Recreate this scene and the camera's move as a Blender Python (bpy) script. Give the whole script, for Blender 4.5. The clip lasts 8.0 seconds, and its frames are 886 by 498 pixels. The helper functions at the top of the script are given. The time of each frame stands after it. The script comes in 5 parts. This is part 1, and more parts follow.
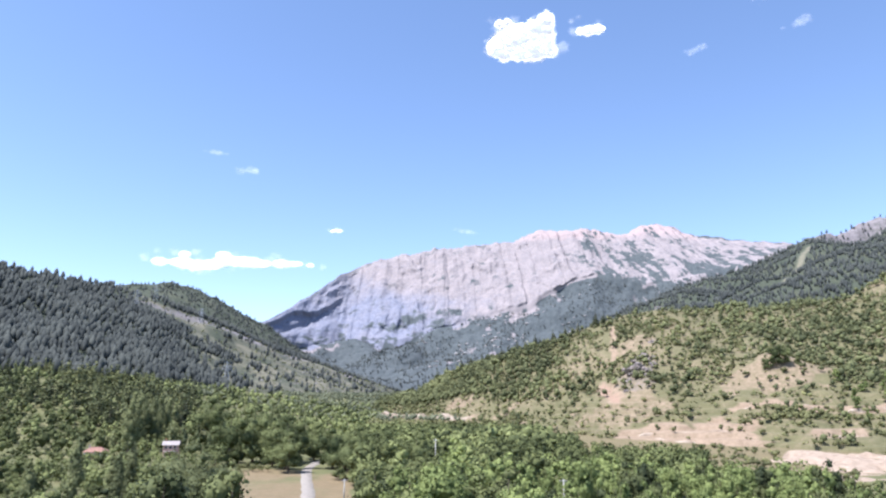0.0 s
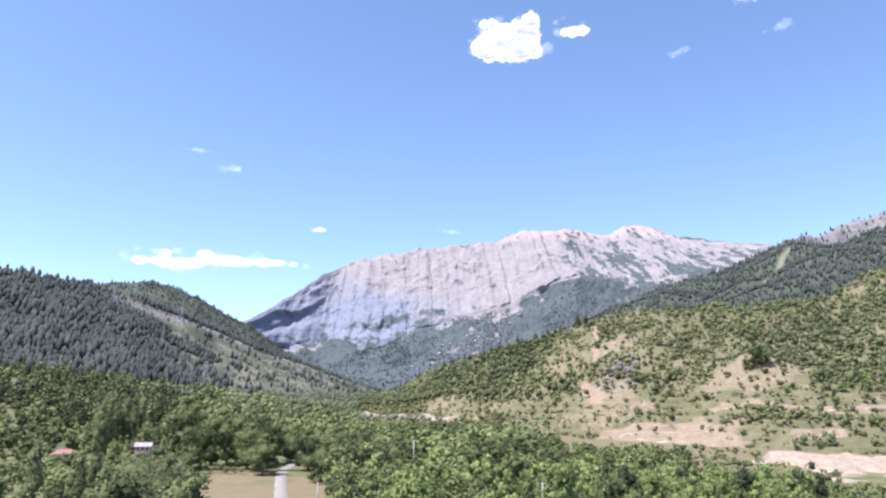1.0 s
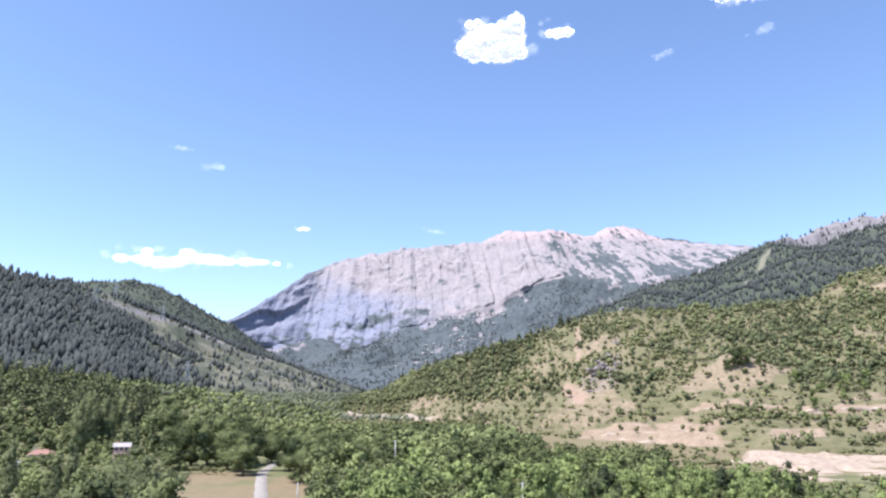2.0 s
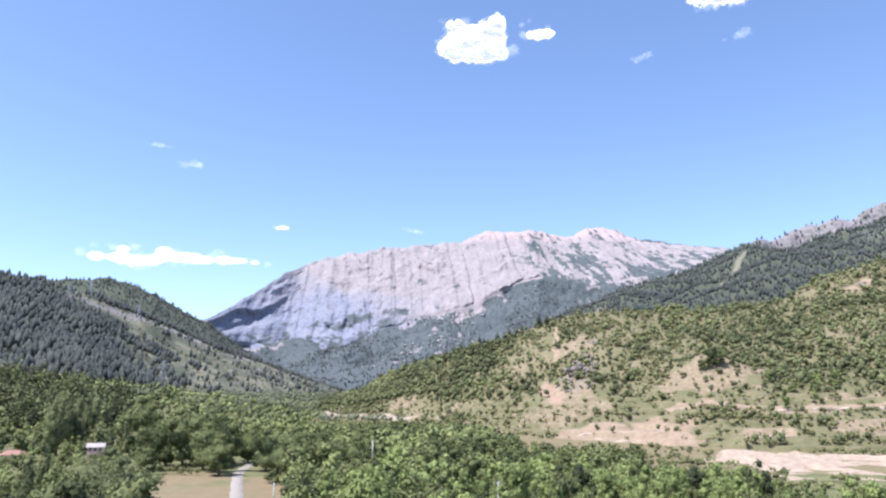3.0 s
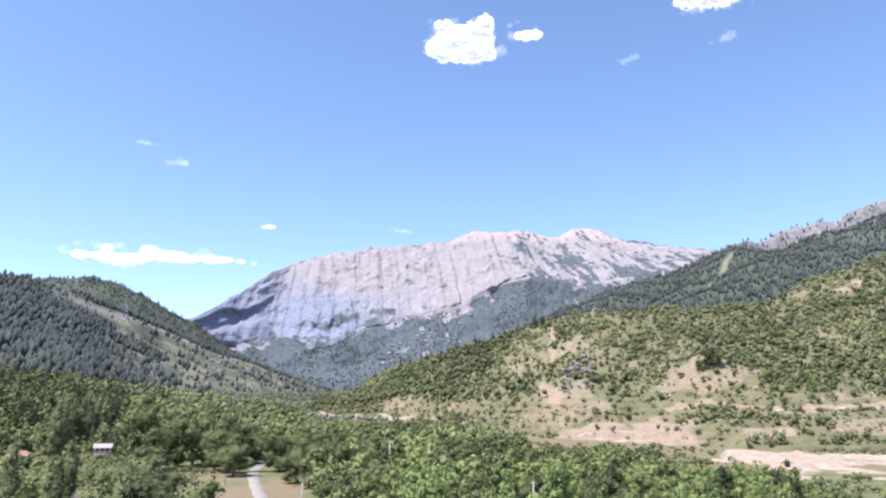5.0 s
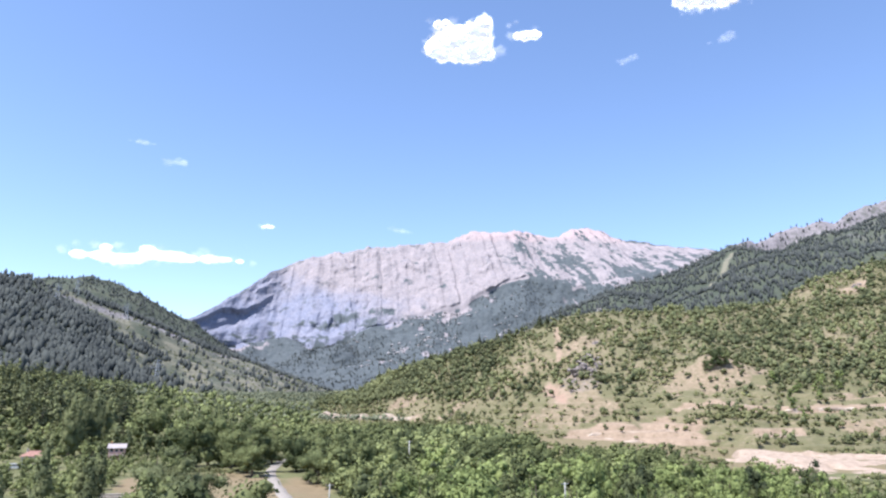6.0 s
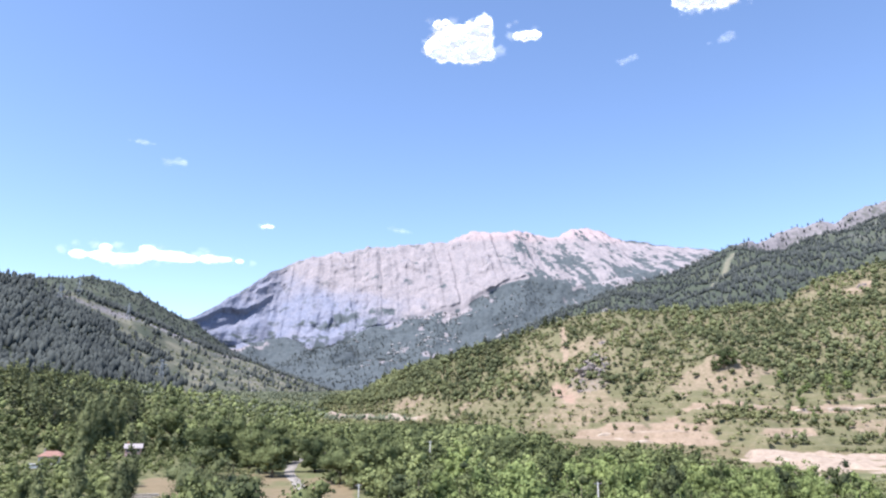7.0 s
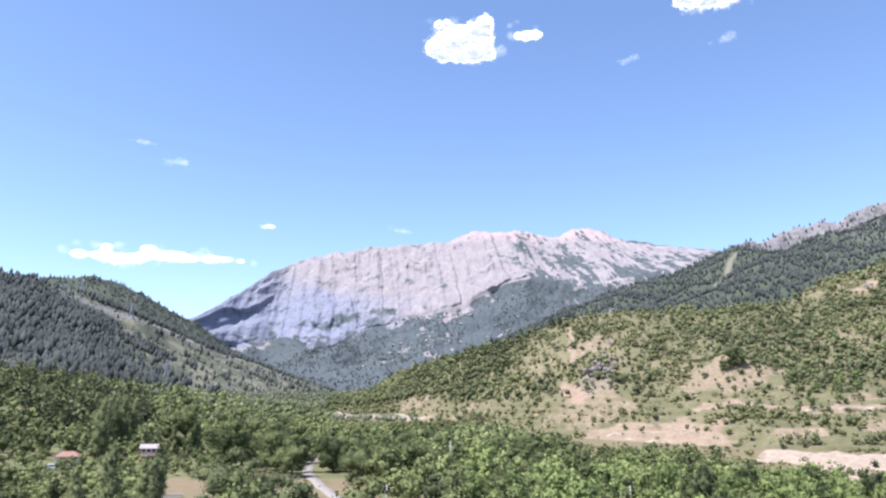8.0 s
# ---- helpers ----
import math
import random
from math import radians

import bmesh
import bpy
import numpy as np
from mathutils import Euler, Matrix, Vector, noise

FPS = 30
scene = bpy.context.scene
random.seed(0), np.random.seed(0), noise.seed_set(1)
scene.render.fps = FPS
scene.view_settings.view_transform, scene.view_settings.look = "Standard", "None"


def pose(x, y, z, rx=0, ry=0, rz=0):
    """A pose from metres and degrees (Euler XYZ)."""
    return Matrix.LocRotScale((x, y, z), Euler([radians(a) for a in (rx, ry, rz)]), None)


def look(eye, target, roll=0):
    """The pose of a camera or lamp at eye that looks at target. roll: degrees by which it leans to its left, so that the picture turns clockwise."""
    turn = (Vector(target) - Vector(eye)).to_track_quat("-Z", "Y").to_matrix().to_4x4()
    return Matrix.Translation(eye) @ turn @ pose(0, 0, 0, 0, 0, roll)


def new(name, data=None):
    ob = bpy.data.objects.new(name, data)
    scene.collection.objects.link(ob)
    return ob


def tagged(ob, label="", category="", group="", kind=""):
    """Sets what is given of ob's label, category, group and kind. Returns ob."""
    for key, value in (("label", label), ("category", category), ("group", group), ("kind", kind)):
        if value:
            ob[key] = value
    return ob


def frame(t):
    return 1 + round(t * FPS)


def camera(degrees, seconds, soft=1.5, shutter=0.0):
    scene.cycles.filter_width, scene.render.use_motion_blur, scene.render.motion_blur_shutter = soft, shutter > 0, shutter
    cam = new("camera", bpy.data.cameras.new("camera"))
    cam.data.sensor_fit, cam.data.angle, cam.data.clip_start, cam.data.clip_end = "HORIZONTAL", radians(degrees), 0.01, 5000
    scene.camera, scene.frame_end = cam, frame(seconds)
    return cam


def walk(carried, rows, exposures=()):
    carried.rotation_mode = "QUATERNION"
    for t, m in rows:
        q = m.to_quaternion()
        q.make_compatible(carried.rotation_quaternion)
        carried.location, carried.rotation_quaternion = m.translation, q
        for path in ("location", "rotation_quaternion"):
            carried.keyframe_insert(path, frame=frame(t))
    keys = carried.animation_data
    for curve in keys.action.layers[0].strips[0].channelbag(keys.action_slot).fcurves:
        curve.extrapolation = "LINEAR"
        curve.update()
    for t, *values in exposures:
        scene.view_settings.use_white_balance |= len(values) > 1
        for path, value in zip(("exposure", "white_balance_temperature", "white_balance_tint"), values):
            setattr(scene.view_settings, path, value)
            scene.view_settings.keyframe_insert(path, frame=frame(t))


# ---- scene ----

import functools

# ------------------------------------------------------------------ camera
cam = camera(64.86, 8.0, soft=2.3)


def view(x, y, z, yaw):
    """A level flying camera, tilted a little up."""
    return pose(x, y, z, 102.76, 0, yaw) @ pose(0, 0, 0, 0, 0, 0.32)


PATH = [
    (0.0, view(0.01, 0.00, 22.00, 0.00)),
    (0.5, view(0.72, 2.81, 22.12, -0.95)),
    (1.0, view(1.43, 4.43, 22.25, -1.36)),
    (1.5, view(1.76, 4.65, 22.25, -1.86)),
    (3.0, view(2.39, 3.76, 22.27, -4.37)),
    (3.5, view(0.73, 3.62, 22.30, -4.87)),
    (4.0, view(-1.90, 4.03, 22.30, -5.21)),
    (4.5, view(-4.65, 4.41, 22.30, -5.44)),
    (6.0, view(-14.50, 5.96, 22.29, -5.78)),
    (6.5, view(-17.77, 6.31, 22.27, -5.85)),
    (7.0, view(-21.36, 6.78, 22.27, -5.89)),
    (7.5, view(-24.89, 7.20, 22.28, -5.92)),
    (8.0, view(-27.61, 7.93, 22.30, -5.90)),
]
walk(cam, PATH, [(0.0, 1.05, 5900, 16), (8.0, 1.05, 5900, 16)])

# ------------------------------------------------------------------ light
SUN_ELEVATION, SUN_AZIMUTH = 63, 238      # degrees; azimuth clockwise from +y
world = bpy.data.worlds.new("sky")
scene.world = world
world.use_nodes = True
wn = world.node_tree.nodes
sky = wn.new("ShaderNodeTexSky")
sky.sky_type = "NISHITA"
sky.sun_disc = False
sky.sun_elevation, sky.sun_rotation = radians(SUN_ELEVATION), radians(SUN_AZIMUTH)
sky.altitude, sky.air_density, sky.dust_density, sky.ozone_density = 900, 1.0, 0.7, 1.1
world.node_tree.links.new(sky.outputs[0], wn["Background"].inputs[0])
wn["Background"].inputs[1].default_value = 0.121
sun = new("sun", bpy.data.lights.new("sun", "SUN"))
sun.data.energy, sun.data.angle, sun.data.color = 4.8, radians(0.55), (1.0, 0.95, 0.88)
e, a = radians(SUN_ELEVATION), radians(SUN_AZIMUTH)
sun.matrix_world = look((600 * math.sin(a) * math.cos(e), 600 * math.cos(a) * math.cos(e), 600 * math.sin(e)), (0, 0, 0))

# ------------------------------------------------------------------ small tools
RNG = np.random.default_rng(7)
TABLE = RNG.random((256, 256))


def vnoise(x, y):
    x, y = np.asarray(x, float), np.asarray(y, float)
    xi, yi = np.floor(x).astype(int), np.floor(y).astype(int)
    u, v = x - xi, y - yi
    u, v = u * u * u * (u * (u * 6 - 15) + 10), v * v * v * (v * (v * 6 - 15) + 10)
    x0, x1, y0, y1 = xi & 255, (xi + 1) & 255, yi & 255, (yi + 1) & 255
    return (TABLE[x0, y0] * (1 - u) + TABLE[x1, y0] * u) * (1 - v) + (TABLE[x0, y1] * (1 - u) + TABLE[x1, y1] * u) * v


def fbm(x, y, octaves=4, gain=0.5):
    """Fractal noise, about -1 to 1."""
    total, amp, norm = 0, 1.0, 0
    for k in range(octaves):
        total = total + amp * (vnoise(x * 2 ** k + 17.3 * k, y * 2 ** k + 9.1 * k) * 2 - 1)
        norm += amp
        amp *= gain
    return total / norm * 1.5


def ridged(x, y, octaves=4):
    total, amp = 0, 1.0
    for k in range(octaves):
        total = total + amp * (1 - np.abs(vnoise(x * 2 ** k + 31.7 * k, y * 2 ** k + 5.3 * k) * 2 - 1))
        amp *= 0.5
    return total / 1.9


def smooth(v):
    v = np.clip(v, 0, 1)
    return v * v * (3 - 2 * v)


def mesh_from(name, verts, faces, attrs=None, shade=True, normals=None):
    """verts (n, 3), faces (m, 3 or 4) as arrays; attrs: float values by vertex; normals: by vertex, to shade a crown as a rounded mass."""
    verts, faces = np.asarray(verts, np.float32), np.asarray(faces, np.int32)
    me = bpy.data.meshes.new(name)
    k = faces.shape[1]
    me.vertices.add(len(verts))
    me.vertices.foreach_set("co", verts.ravel())
    me.loops.add(faces.size)
    me.loops.foreach_set("vertex_index", faces.ravel())
    me.polygons.add(len(faces))
    me.polygons.foreach_set("loop_start", np.arange(0, faces.size, k, dtype=np.int32))
    if shade:
        me.polygons.foreach_set("use_smooth", np.ones(len(faces), bool))
    me.update(calc_edges=True)
    for key, values in (attrs or {}).items():
        me.attributes.new(key, "FLOAT", "POINT").data.foreach_set("value", np.asarray(values, np.float32).ravel())
    if normals is not None:
        me.attributes.new("custom_normal", "FLOAT_VECTOR", "POINT").data.foreach_set("vector", np.asarray(normals, np.float32).ravel())
    return me


def grid_faces(nu, nv):
    i = np.arange(nu * nv).reshape(nu, nv)
    return np.stack([i[:-1, :-1], i[1:, :-1], i[1:, 1:], i[:-1, 1:]], -1).reshape(-1, 4)


ICO = bmesh.new()
bmesh.ops.create_icosphere(ICO, subdivisions=1, radius=1.0)
ICO_V, ICO_F = np.array([v.co[:] for v in ICO.verts]), np.array([[v.index for v in f.verts] for f in ICO.faces])
ICO.free()


def resample(line, n):
    """A line that runs on in x, at n even steps of x."""
    p = np.array(line, float)
    t = (p[:, 0] - p[0, 0]) / (p[-1, 0] - p[0, 0])
    s = np.linspace(0, 1, n)
    return np.stack([np.interp(s, t, p[:, k]) for k in range(3)], -1)


def loft(lines, ns, steps):
    """A surface through several lines, with so many steps between each two. Returns points (ns, nv, 3) and the place between lines (nv)."""
    rows = [resample(line, ns) for line in lines]
    cols, place = [], []
    for k in range(len(rows) - 1):
        last = k == len(rows) - 2
        for j in range(steps[k] + (1 if last else 0)):
            f = j / steps[k]
            cols.append(rows[k] * (1 - f) + rows[k + 1] * f)
            place.append(k + f)
    return np.stack(cols, 1), np.array(place)


def part(name, me, material, parent=None, label=""):
    ob = new(name, me)
    ob.parent = parent
    if material and not me.materials:
        me.materials.append(material)
    if label:
        ob["label"] = label
    return ob


def bm_mesh(name, bm, shade=False):
    me = bpy.data.meshes.new(name)
    bm.to_mesh(me)
    bm.free()
    if shade:
        me.polygons.foreach_set("use_smooth", np.ones(len(me.polygons), bool))
    return me


# ------------------------------------------------------------------ materials
def node_material(name):
    m = bpy.data.materials.new(name)
    m.use_nodes = True
    nt = m.node_tree
    bsdf = nt.nodes["Principled BSDF"]
    bsdf.inputs["Specular IOR Level"].default_value = 0.25
    return m, nt, bsdf


def add(nt, kind, **values):
    n = nt.nodes.new("ShaderNode" + kind)
    for key, value in values.items():
        n.inputs[key].default_value = value
    return n


def noise_tex(nt, scale, detail=6, rough=0.6, stretch=None):
    n = add(nt, "TexNoise", Scale=scale, Detail=detail, Roughness=rough)
    geo = nt.nodes.new("ShaderNodeNewGeometry")
    if stretch:
        mp = nt.nodes.new("ShaderNodeMapping")
        mp.inputs["Scale"].default_value = stretch
        nt.links.new(geo.outputs["Position"], mp.inputs[0])
        nt.links.new(mp.outputs[0], n.inputs["Vector"])
    else:
        nt.links.new(geo.outputs["Position"], n.inputs["Vector"])
    return n.outputs["Fac"]


def ramp(nt, fac, stops):
    n = nt.nodes.new("ShaderNodeValToRGB")
    el = n.color_ramp.elements
    while len(el) < len(stops):
        el.new(0.5)
    for e_, (p, c) in zip(el, stops):
        e_.position = p
        e_.color = (*c, 1) if len(c) == 3 else c
    nt.links.new(fac, n.inputs[0])
    return n.outputs[0]


def mix(nt, fac, a_, b_):
    n = nt.nodes.new("ShaderNodeMix")
    n.data_type = "RGBA"
    for value, socket in ((fac, n.inputs[0]), (a_, n.inputs[6]), (b_, n.inputs[7])):
        if isinstance(value, (int, float)):
            socket.default_value = value
        elif isinstance(value, tuple):
            socket.default_value = (*value, 1)
        else:
            nt.links.new(value, socket)
    return n.outputs[2]


def attr(nt, name):
    n = nt.nodes.new("ShaderNodeAttribute")
    n.attribute_name = name
    return n.outputs["Fac"]


def calc(nt, op, a_, b_=0.0):
    n = nt.nodes.new("ShaderNodeMath")
    n.operation = op
    n.use_clamp = op in ("ADD", "SUBTRACT")
    for k, value in enumerate((a_, b_)):
        if isinstance(value, (int, float)):
            n.inputs[k].default_value = value
        else:
            nt.links.new(value, n.inputs[k])
    return n.outputs[0]


def bump(nt, bsdf, height, strength, distance):
    n = add(nt, "Bump", Strength=strength, Distance=distance)
    nt.links.new(height, n.inputs["Height"])
    nt.links.new(n.outputs[0], bsdf.inputs["Normal"])


def edge(nt, name, scale, spread=0.5):
    """A mask from the attribute, its border frayed by noise."""
    n = noise_tex(nt, scale, 9, 0.72)
    s_ = nt.nodes.new("ShaderNodeMath")
    s_.operation = "MULTIPLY_ADD"
    nt.links.new(n, s_.inputs[0])
    s_.inputs[1].default_value = 1.2
    s_.inputs[2].default_value = -0.6
    t_ = nt.nodes.new("ShaderNodeMath")
    t_.operation = "ADD"
    nt.links.new(attr(nt, name), t_.inputs[0])
    nt.links.new(s_.outputs[0], t_.inputs[1])
    r_ = nt.nodes.new("ShaderNodeMapRange")
    r_.inputs["From Min"].default_value, r_.inputs["From Max"].default_value = 0.5 - spread / 2, 0.5 + spread / 2
    nt.links.new(t_.outputs[0], r_.inputs["Value"])
    return r_.outputs[0]


def land_material(name, grass, scale, soil_stops, rock_stops, rough_bump):
    """Grass and scrub ground with bare soil and rock, by the attributes soil and rock."""
    m, nt, bsdf = node_material(name)
    big, fine = noise_tex(nt, scale * 0.12, 5), noise_tex(nt, scale, 8, 0.7)
    cover = ramp(nt, mix_fac(nt, big, fine), grass)
    soil = ramp(nt, mix_fac(nt, noise_tex(nt, scale * 0.3, 6), fine), soil_stops)
    rock = ramp(nt, noise_tex(nt, scale * 0.8, 8, 0.75), rock_stops)
    c = mix(nt, edge(nt, "soil", scale * 0.6), cover, soil)
    c = mix(nt, edge(nt, "red", scale * 0.6), c, (0.275, 0.187, 0.135))
    c = mix(nt, edge(nt, "rock", scale * 0.8), c, rock)
    nt.links.new(c, bsdf.inputs["Base Color"])
    bsdf.inputs["Roughness"].default_value = 0.95
    bump(nt, bsdf, fine, 0.8, rough_bump)
    return m


def mix_fac(nt, a_, b_):
    n = nt.nodes.new("ShaderNodeMix")
    n.inputs[0].default_value = 0.5
    nt.links.new(a_, n.inputs[2])
    nt.links.new(b_, n.inputs[3])
    return n.outputs[0]


def foliage(name, dark, light, through_light=0.35, joined=False):
    """Leaves: colour varies by tree, by leaf and in patches; some light passes through."""
    m, nt, bsdf = node_material(name)
    info = nt.nodes.new("ShaderNodeObjectInfo")
    geo = nt.nodes.new("ShaderNodeNewGeometry")
    tree = attr(nt, "tint") if joined else info.outputs["Random"]
    v = calc(nt, "ADD", calc(nt, "MULTIPLY", tree, 0.85), calc(nt, "MULTIPLY", geo.outputs["Random Per Island"], 0.3))
    if not joined:
        v = calc(nt, "ADD", v, calc(nt, "MULTIPLY", attr(nt, "tint"), 0.45))
        v = calc(nt, "SUBTRACT", v, 0.34)
    c = mix(nt, v, dark, light)
    nt.links.new(c, bsdf.inputs["Base Color"])
    bsdf.inputs["Roughness"].default_value = 0.8
    bsdf.inputs["Specular IOR Level"].default_value = 0.12
    bump(nt, bsdf, noise_tex(nt, 1.1, 4), 0.3, 0.4)
    tr = nt.nodes.new("ShaderNodeBsdfTranslucent")
    nt.links.new(c, tr.inputs[0])
    mx = nt.nodes.new("ShaderNodeMixShader")
    mx.inputs[0].default_value = through_light
    nt.links.new(bsdf.outputs[0], mx.inputs[1])
    nt.links.new(tr.outputs[0], mx.inputs[2])
    nt.links.new(mx.outputs[0], nt.nodes["Material Output"].inputs[0])
    return m


def simple(name, stops, scale=2.0, rough=0.8, metal=0.0, bumpy=0.0):
    m, nt, bsdf = node_material(name)
    n = noise_tex(nt, scale, 6)
    nt.links.new(ramp(nt, n, stops), bsdf.inputs["Base Color"])
    bsdf.inputs["Roughness"].default_value, bsdf.inputs["Metallic"].default_value = rough, metal
    if bumpy:
        bump(nt, bsdf, n, 0.6, bumpy)
    return m


GRASS = [(0.25, (0.06, 0.074, 0.03)), (0.5, (0.118, 0.121, 0.053)), (0.75, (0.22, 0.188, 0.098))]
M_GROUND = land_material("valley_ground", GRASS, 0.8, [(0.3, (0.135, 0.104, 0.056)), (0.7, (0.215, 0.164, 0.096))],
                         [(0.3, (0.27, 0.24, 0.215)), (0.7, (0.40, 0.365, 0.33))], 0.15)
M_SCRUB = land_material("scrub_hillside", [(0.25, (0.082, 0.084, 0.04)), (0.5, (0.126, 0.119, 0.06)), (0.75, (0.195, 0.166, 0.096))], 0.45,
                        [(0.3, (0.165, 0.121, 0.078)), (0.7, (0.315, 0.24, 0.17))],
                        [(0.3, (0.10, 0.09, 0.085)), (0.7, (0.20, 0.183, 0.172))], 0.5)
M_FOREST = land_material("forest_floor", [(0.25, (0.032, 0.042, 0.030)), (0.5, (0.055, 0.066, 0.045)), (0.75, (0.11, 0.11, 0.072))], 0.09,
                         [(0.3, (0.115, 0.113, 0.08)), (0.7, (0.19, 0.178, 0.125))],
                         [(0.3, (0.13, 0.12, 0.125)), (0.7, (0.25, 0.228, 0.23))], 2.0)


def limestone():
    m, nt, bsdf = node_material("limestone")
    streak = noise_tex(nt, 0.022, 10, 0.72, (1.0, 0.6, 0.2))
    fine = noise_tex(nt, 0.07, 8, 0.75)
    rock = ramp(nt, mix_fac(nt, streak, fine), [(0.36, (0.158, 0.146, 0.152)), (0.47, (0.216, 0.194, 0.195)), (0.6, (0.28, 0.247, 0.243))])
    rock = mix(nt, edge(nt, "rust", 0.01), rock, (0.315, 0.25, 0.242))
    # blue of haze and shade, painted over the rock's own colour
    rock = mix(nt, edge(nt, "haze_blue", 0.012, 0.9), rock, ramp(nt, fine, [(0.35, (0.135, 0.148, 0.20)), (0.65, (0.21, 0.22, 0.27))]))
    # woods on the mountain, their green shifted to blue-grey in place of haze
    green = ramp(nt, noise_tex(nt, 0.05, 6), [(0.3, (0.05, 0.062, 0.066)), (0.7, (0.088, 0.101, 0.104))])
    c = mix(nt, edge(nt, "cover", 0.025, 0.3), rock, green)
    nt.links.new(c, bsdf.inputs["Base Color"])
    bsdf.inputs["Roughness"].default_value = 0.95
    bump(nt, bsdf, mix_fac(nt, streak, fine), 0.45, 5.0)
    return m


M_LIMESTONE = limestone()
LEAVES = {"broad": ((0.045, 0.057, 0.024), (0.246, 0.275, 0.11), 0.22), "poplar": ((0.135, 0.155, 0.076), (0.265, 0.285, 0.132), 0.4),
          "oak": ((0.04, 0.052, 0.027), (0.18, 0.2, 0.08), 0.2), "lime": ((0.135, 0.172, 0.062), (0.282, 0.33, 0.118), 0.3),
          # pine serves the far forests: distance haze is mixed in as blue-grey
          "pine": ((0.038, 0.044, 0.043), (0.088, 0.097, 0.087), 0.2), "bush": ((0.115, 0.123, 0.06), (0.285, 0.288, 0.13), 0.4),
          "conifer": ((0.04, 0.052, 0.03), (0.165, 0.176, 0.078), 0.2), "scrub_oak": ((0.078, 0.09, 0.046), (0.22, 0.236, 0.108), 0.3),
          # the last, for far valley trees, is paled and greyed to imitate haze
          "large": ((0.062, 0.08, 0.034), (0.215, 0.242, 0.1), 0.25), "hazed": ((0.105, 0.122, 0.08), (0.24, 0.258, 0.16), 0.3)}
M_LEAVES = {kind: foliage(kind + "_leaves", *values) for kind, values in LEAVES.items()}
M_MASS = {kind: foliage(kind + "_leaf_mass", *values, True) for kind, values in LEAVES.items()}
M_BARK = simple("bark", [(0.3, (0.10, 0.075, 0.05)), (0.7, (0.2, 0.16, 0.12))], 3.0, 0.95, 0, 0.05)
M_ROAD = simple("chalky_road", [(0.3, (0.21, 0.188, 0.16)), (0.7, (0.285, 0.258, 0.222))], 0.9, 0.95, 0, 0.03)


# ------------------------------------------------------------------ ground
def ground_z(x, y):
    x, y = np.asarray(x, float), np.asarray(y, float)
    z = np.interp(y, [-6000, 330, 750, 1120, 1800, 2300], [0, 0, 12, 38, 50, 72])
    left = smooth((-x - 60) / 300) * smooth((y - 200) / 350)
    z = z + left * 38 * (1 - smooth((y - 700) / 500))
    near = 1 - smooth((np.hypot(x, y) - 900) / 800)
    z = z + fbm(x / 60, y / 60, 3) * 0.8 * near + fbm(x / 9, y / 9, 2) * 0.12 * near
    return z


def blob(x, y, cx, cy, rx, ry, turn=0.0, fray=0.35, size=14.0):
    """1 inside an uneven patch, 0 outside."""
    c, s_ = math.cos(radians(turn)), math.sin(radians(turn))
    u, v = ((x - cx) * c + (y - cy) * s_) / rx, (-(x - cx) * s_ + (y - cy) * c) / ry
    return smooth((1.15 - np.hypot(u, v) - fray * fbm(x / size, y / size, 3)) / 0.3)


def along(X, Y, x0, y0, x1, y1, wide):
    """1 near the line between two places."""
    dx, dy = x1 - x0, y1 - y0
    u = np.clip(((X - x0) * dx + (Y - y0) * dy) / (dx * dx + dy * dy), 0, 1)
    d = np.hypot(X - x0 - dx * u, Y - y0 - dy * u) * (1 + 0.35 * fbm(X / 9, Y / 9, 2))
    return smooth((wide * 1.3 - d) / (wide * 0.6))


def valley_cut(X, Y):
    """Pale cut along the foot of the scrub hill."""
    c = along(X, Y, -62, 716, -10, 697, 6) * 0.95
    c = np.maximum(c, along(X, Y, -10, 697, 30, 648, 4) * 0.8)
    c = np.maximum(c, along(X, Y, 8, 715, 28, 685, 4) * 0.85)
    c = np.maximum(c, blob(X, Y, -10, 655, 40, 16, -25, 0.6) * 0.55)
    return np.maximum(c, blob(X, Y, 55, 566, 12, 9, 0, 0.3) * 0.85)


ROAD = [(14, -40, 0), (5, 30, 0), (-8, 85, 0), (-17.5, 118, 0), (-27.5, 147, 0), (-33, 182, 0), (-41, 222, 0), (-47.5, 255, 0), (-50, 300, 0), (-44, 350, 0), (-34, 420, 0)]


def road_x(y):
    p = np.array(ROAD, float)
    return np.interp(y, p[:, 1], p[:, 0])


def open_field(x, y):
    """Dry meadow beside the road, and yards."""
    f = blob(x, y, -52, 195, 22, 60, 8, 0.25)
    f = np.maximum(f, blob(x, y, -29, 192, 6.5, 58, 8, 0.3))
    f = np.maximum(f, blob(x, y, -72, 205, 8, 36, 10, 0.25))
    f = np.maximum(f, along(x, y, -68, 150, -84, 240, 3.5))
    return f


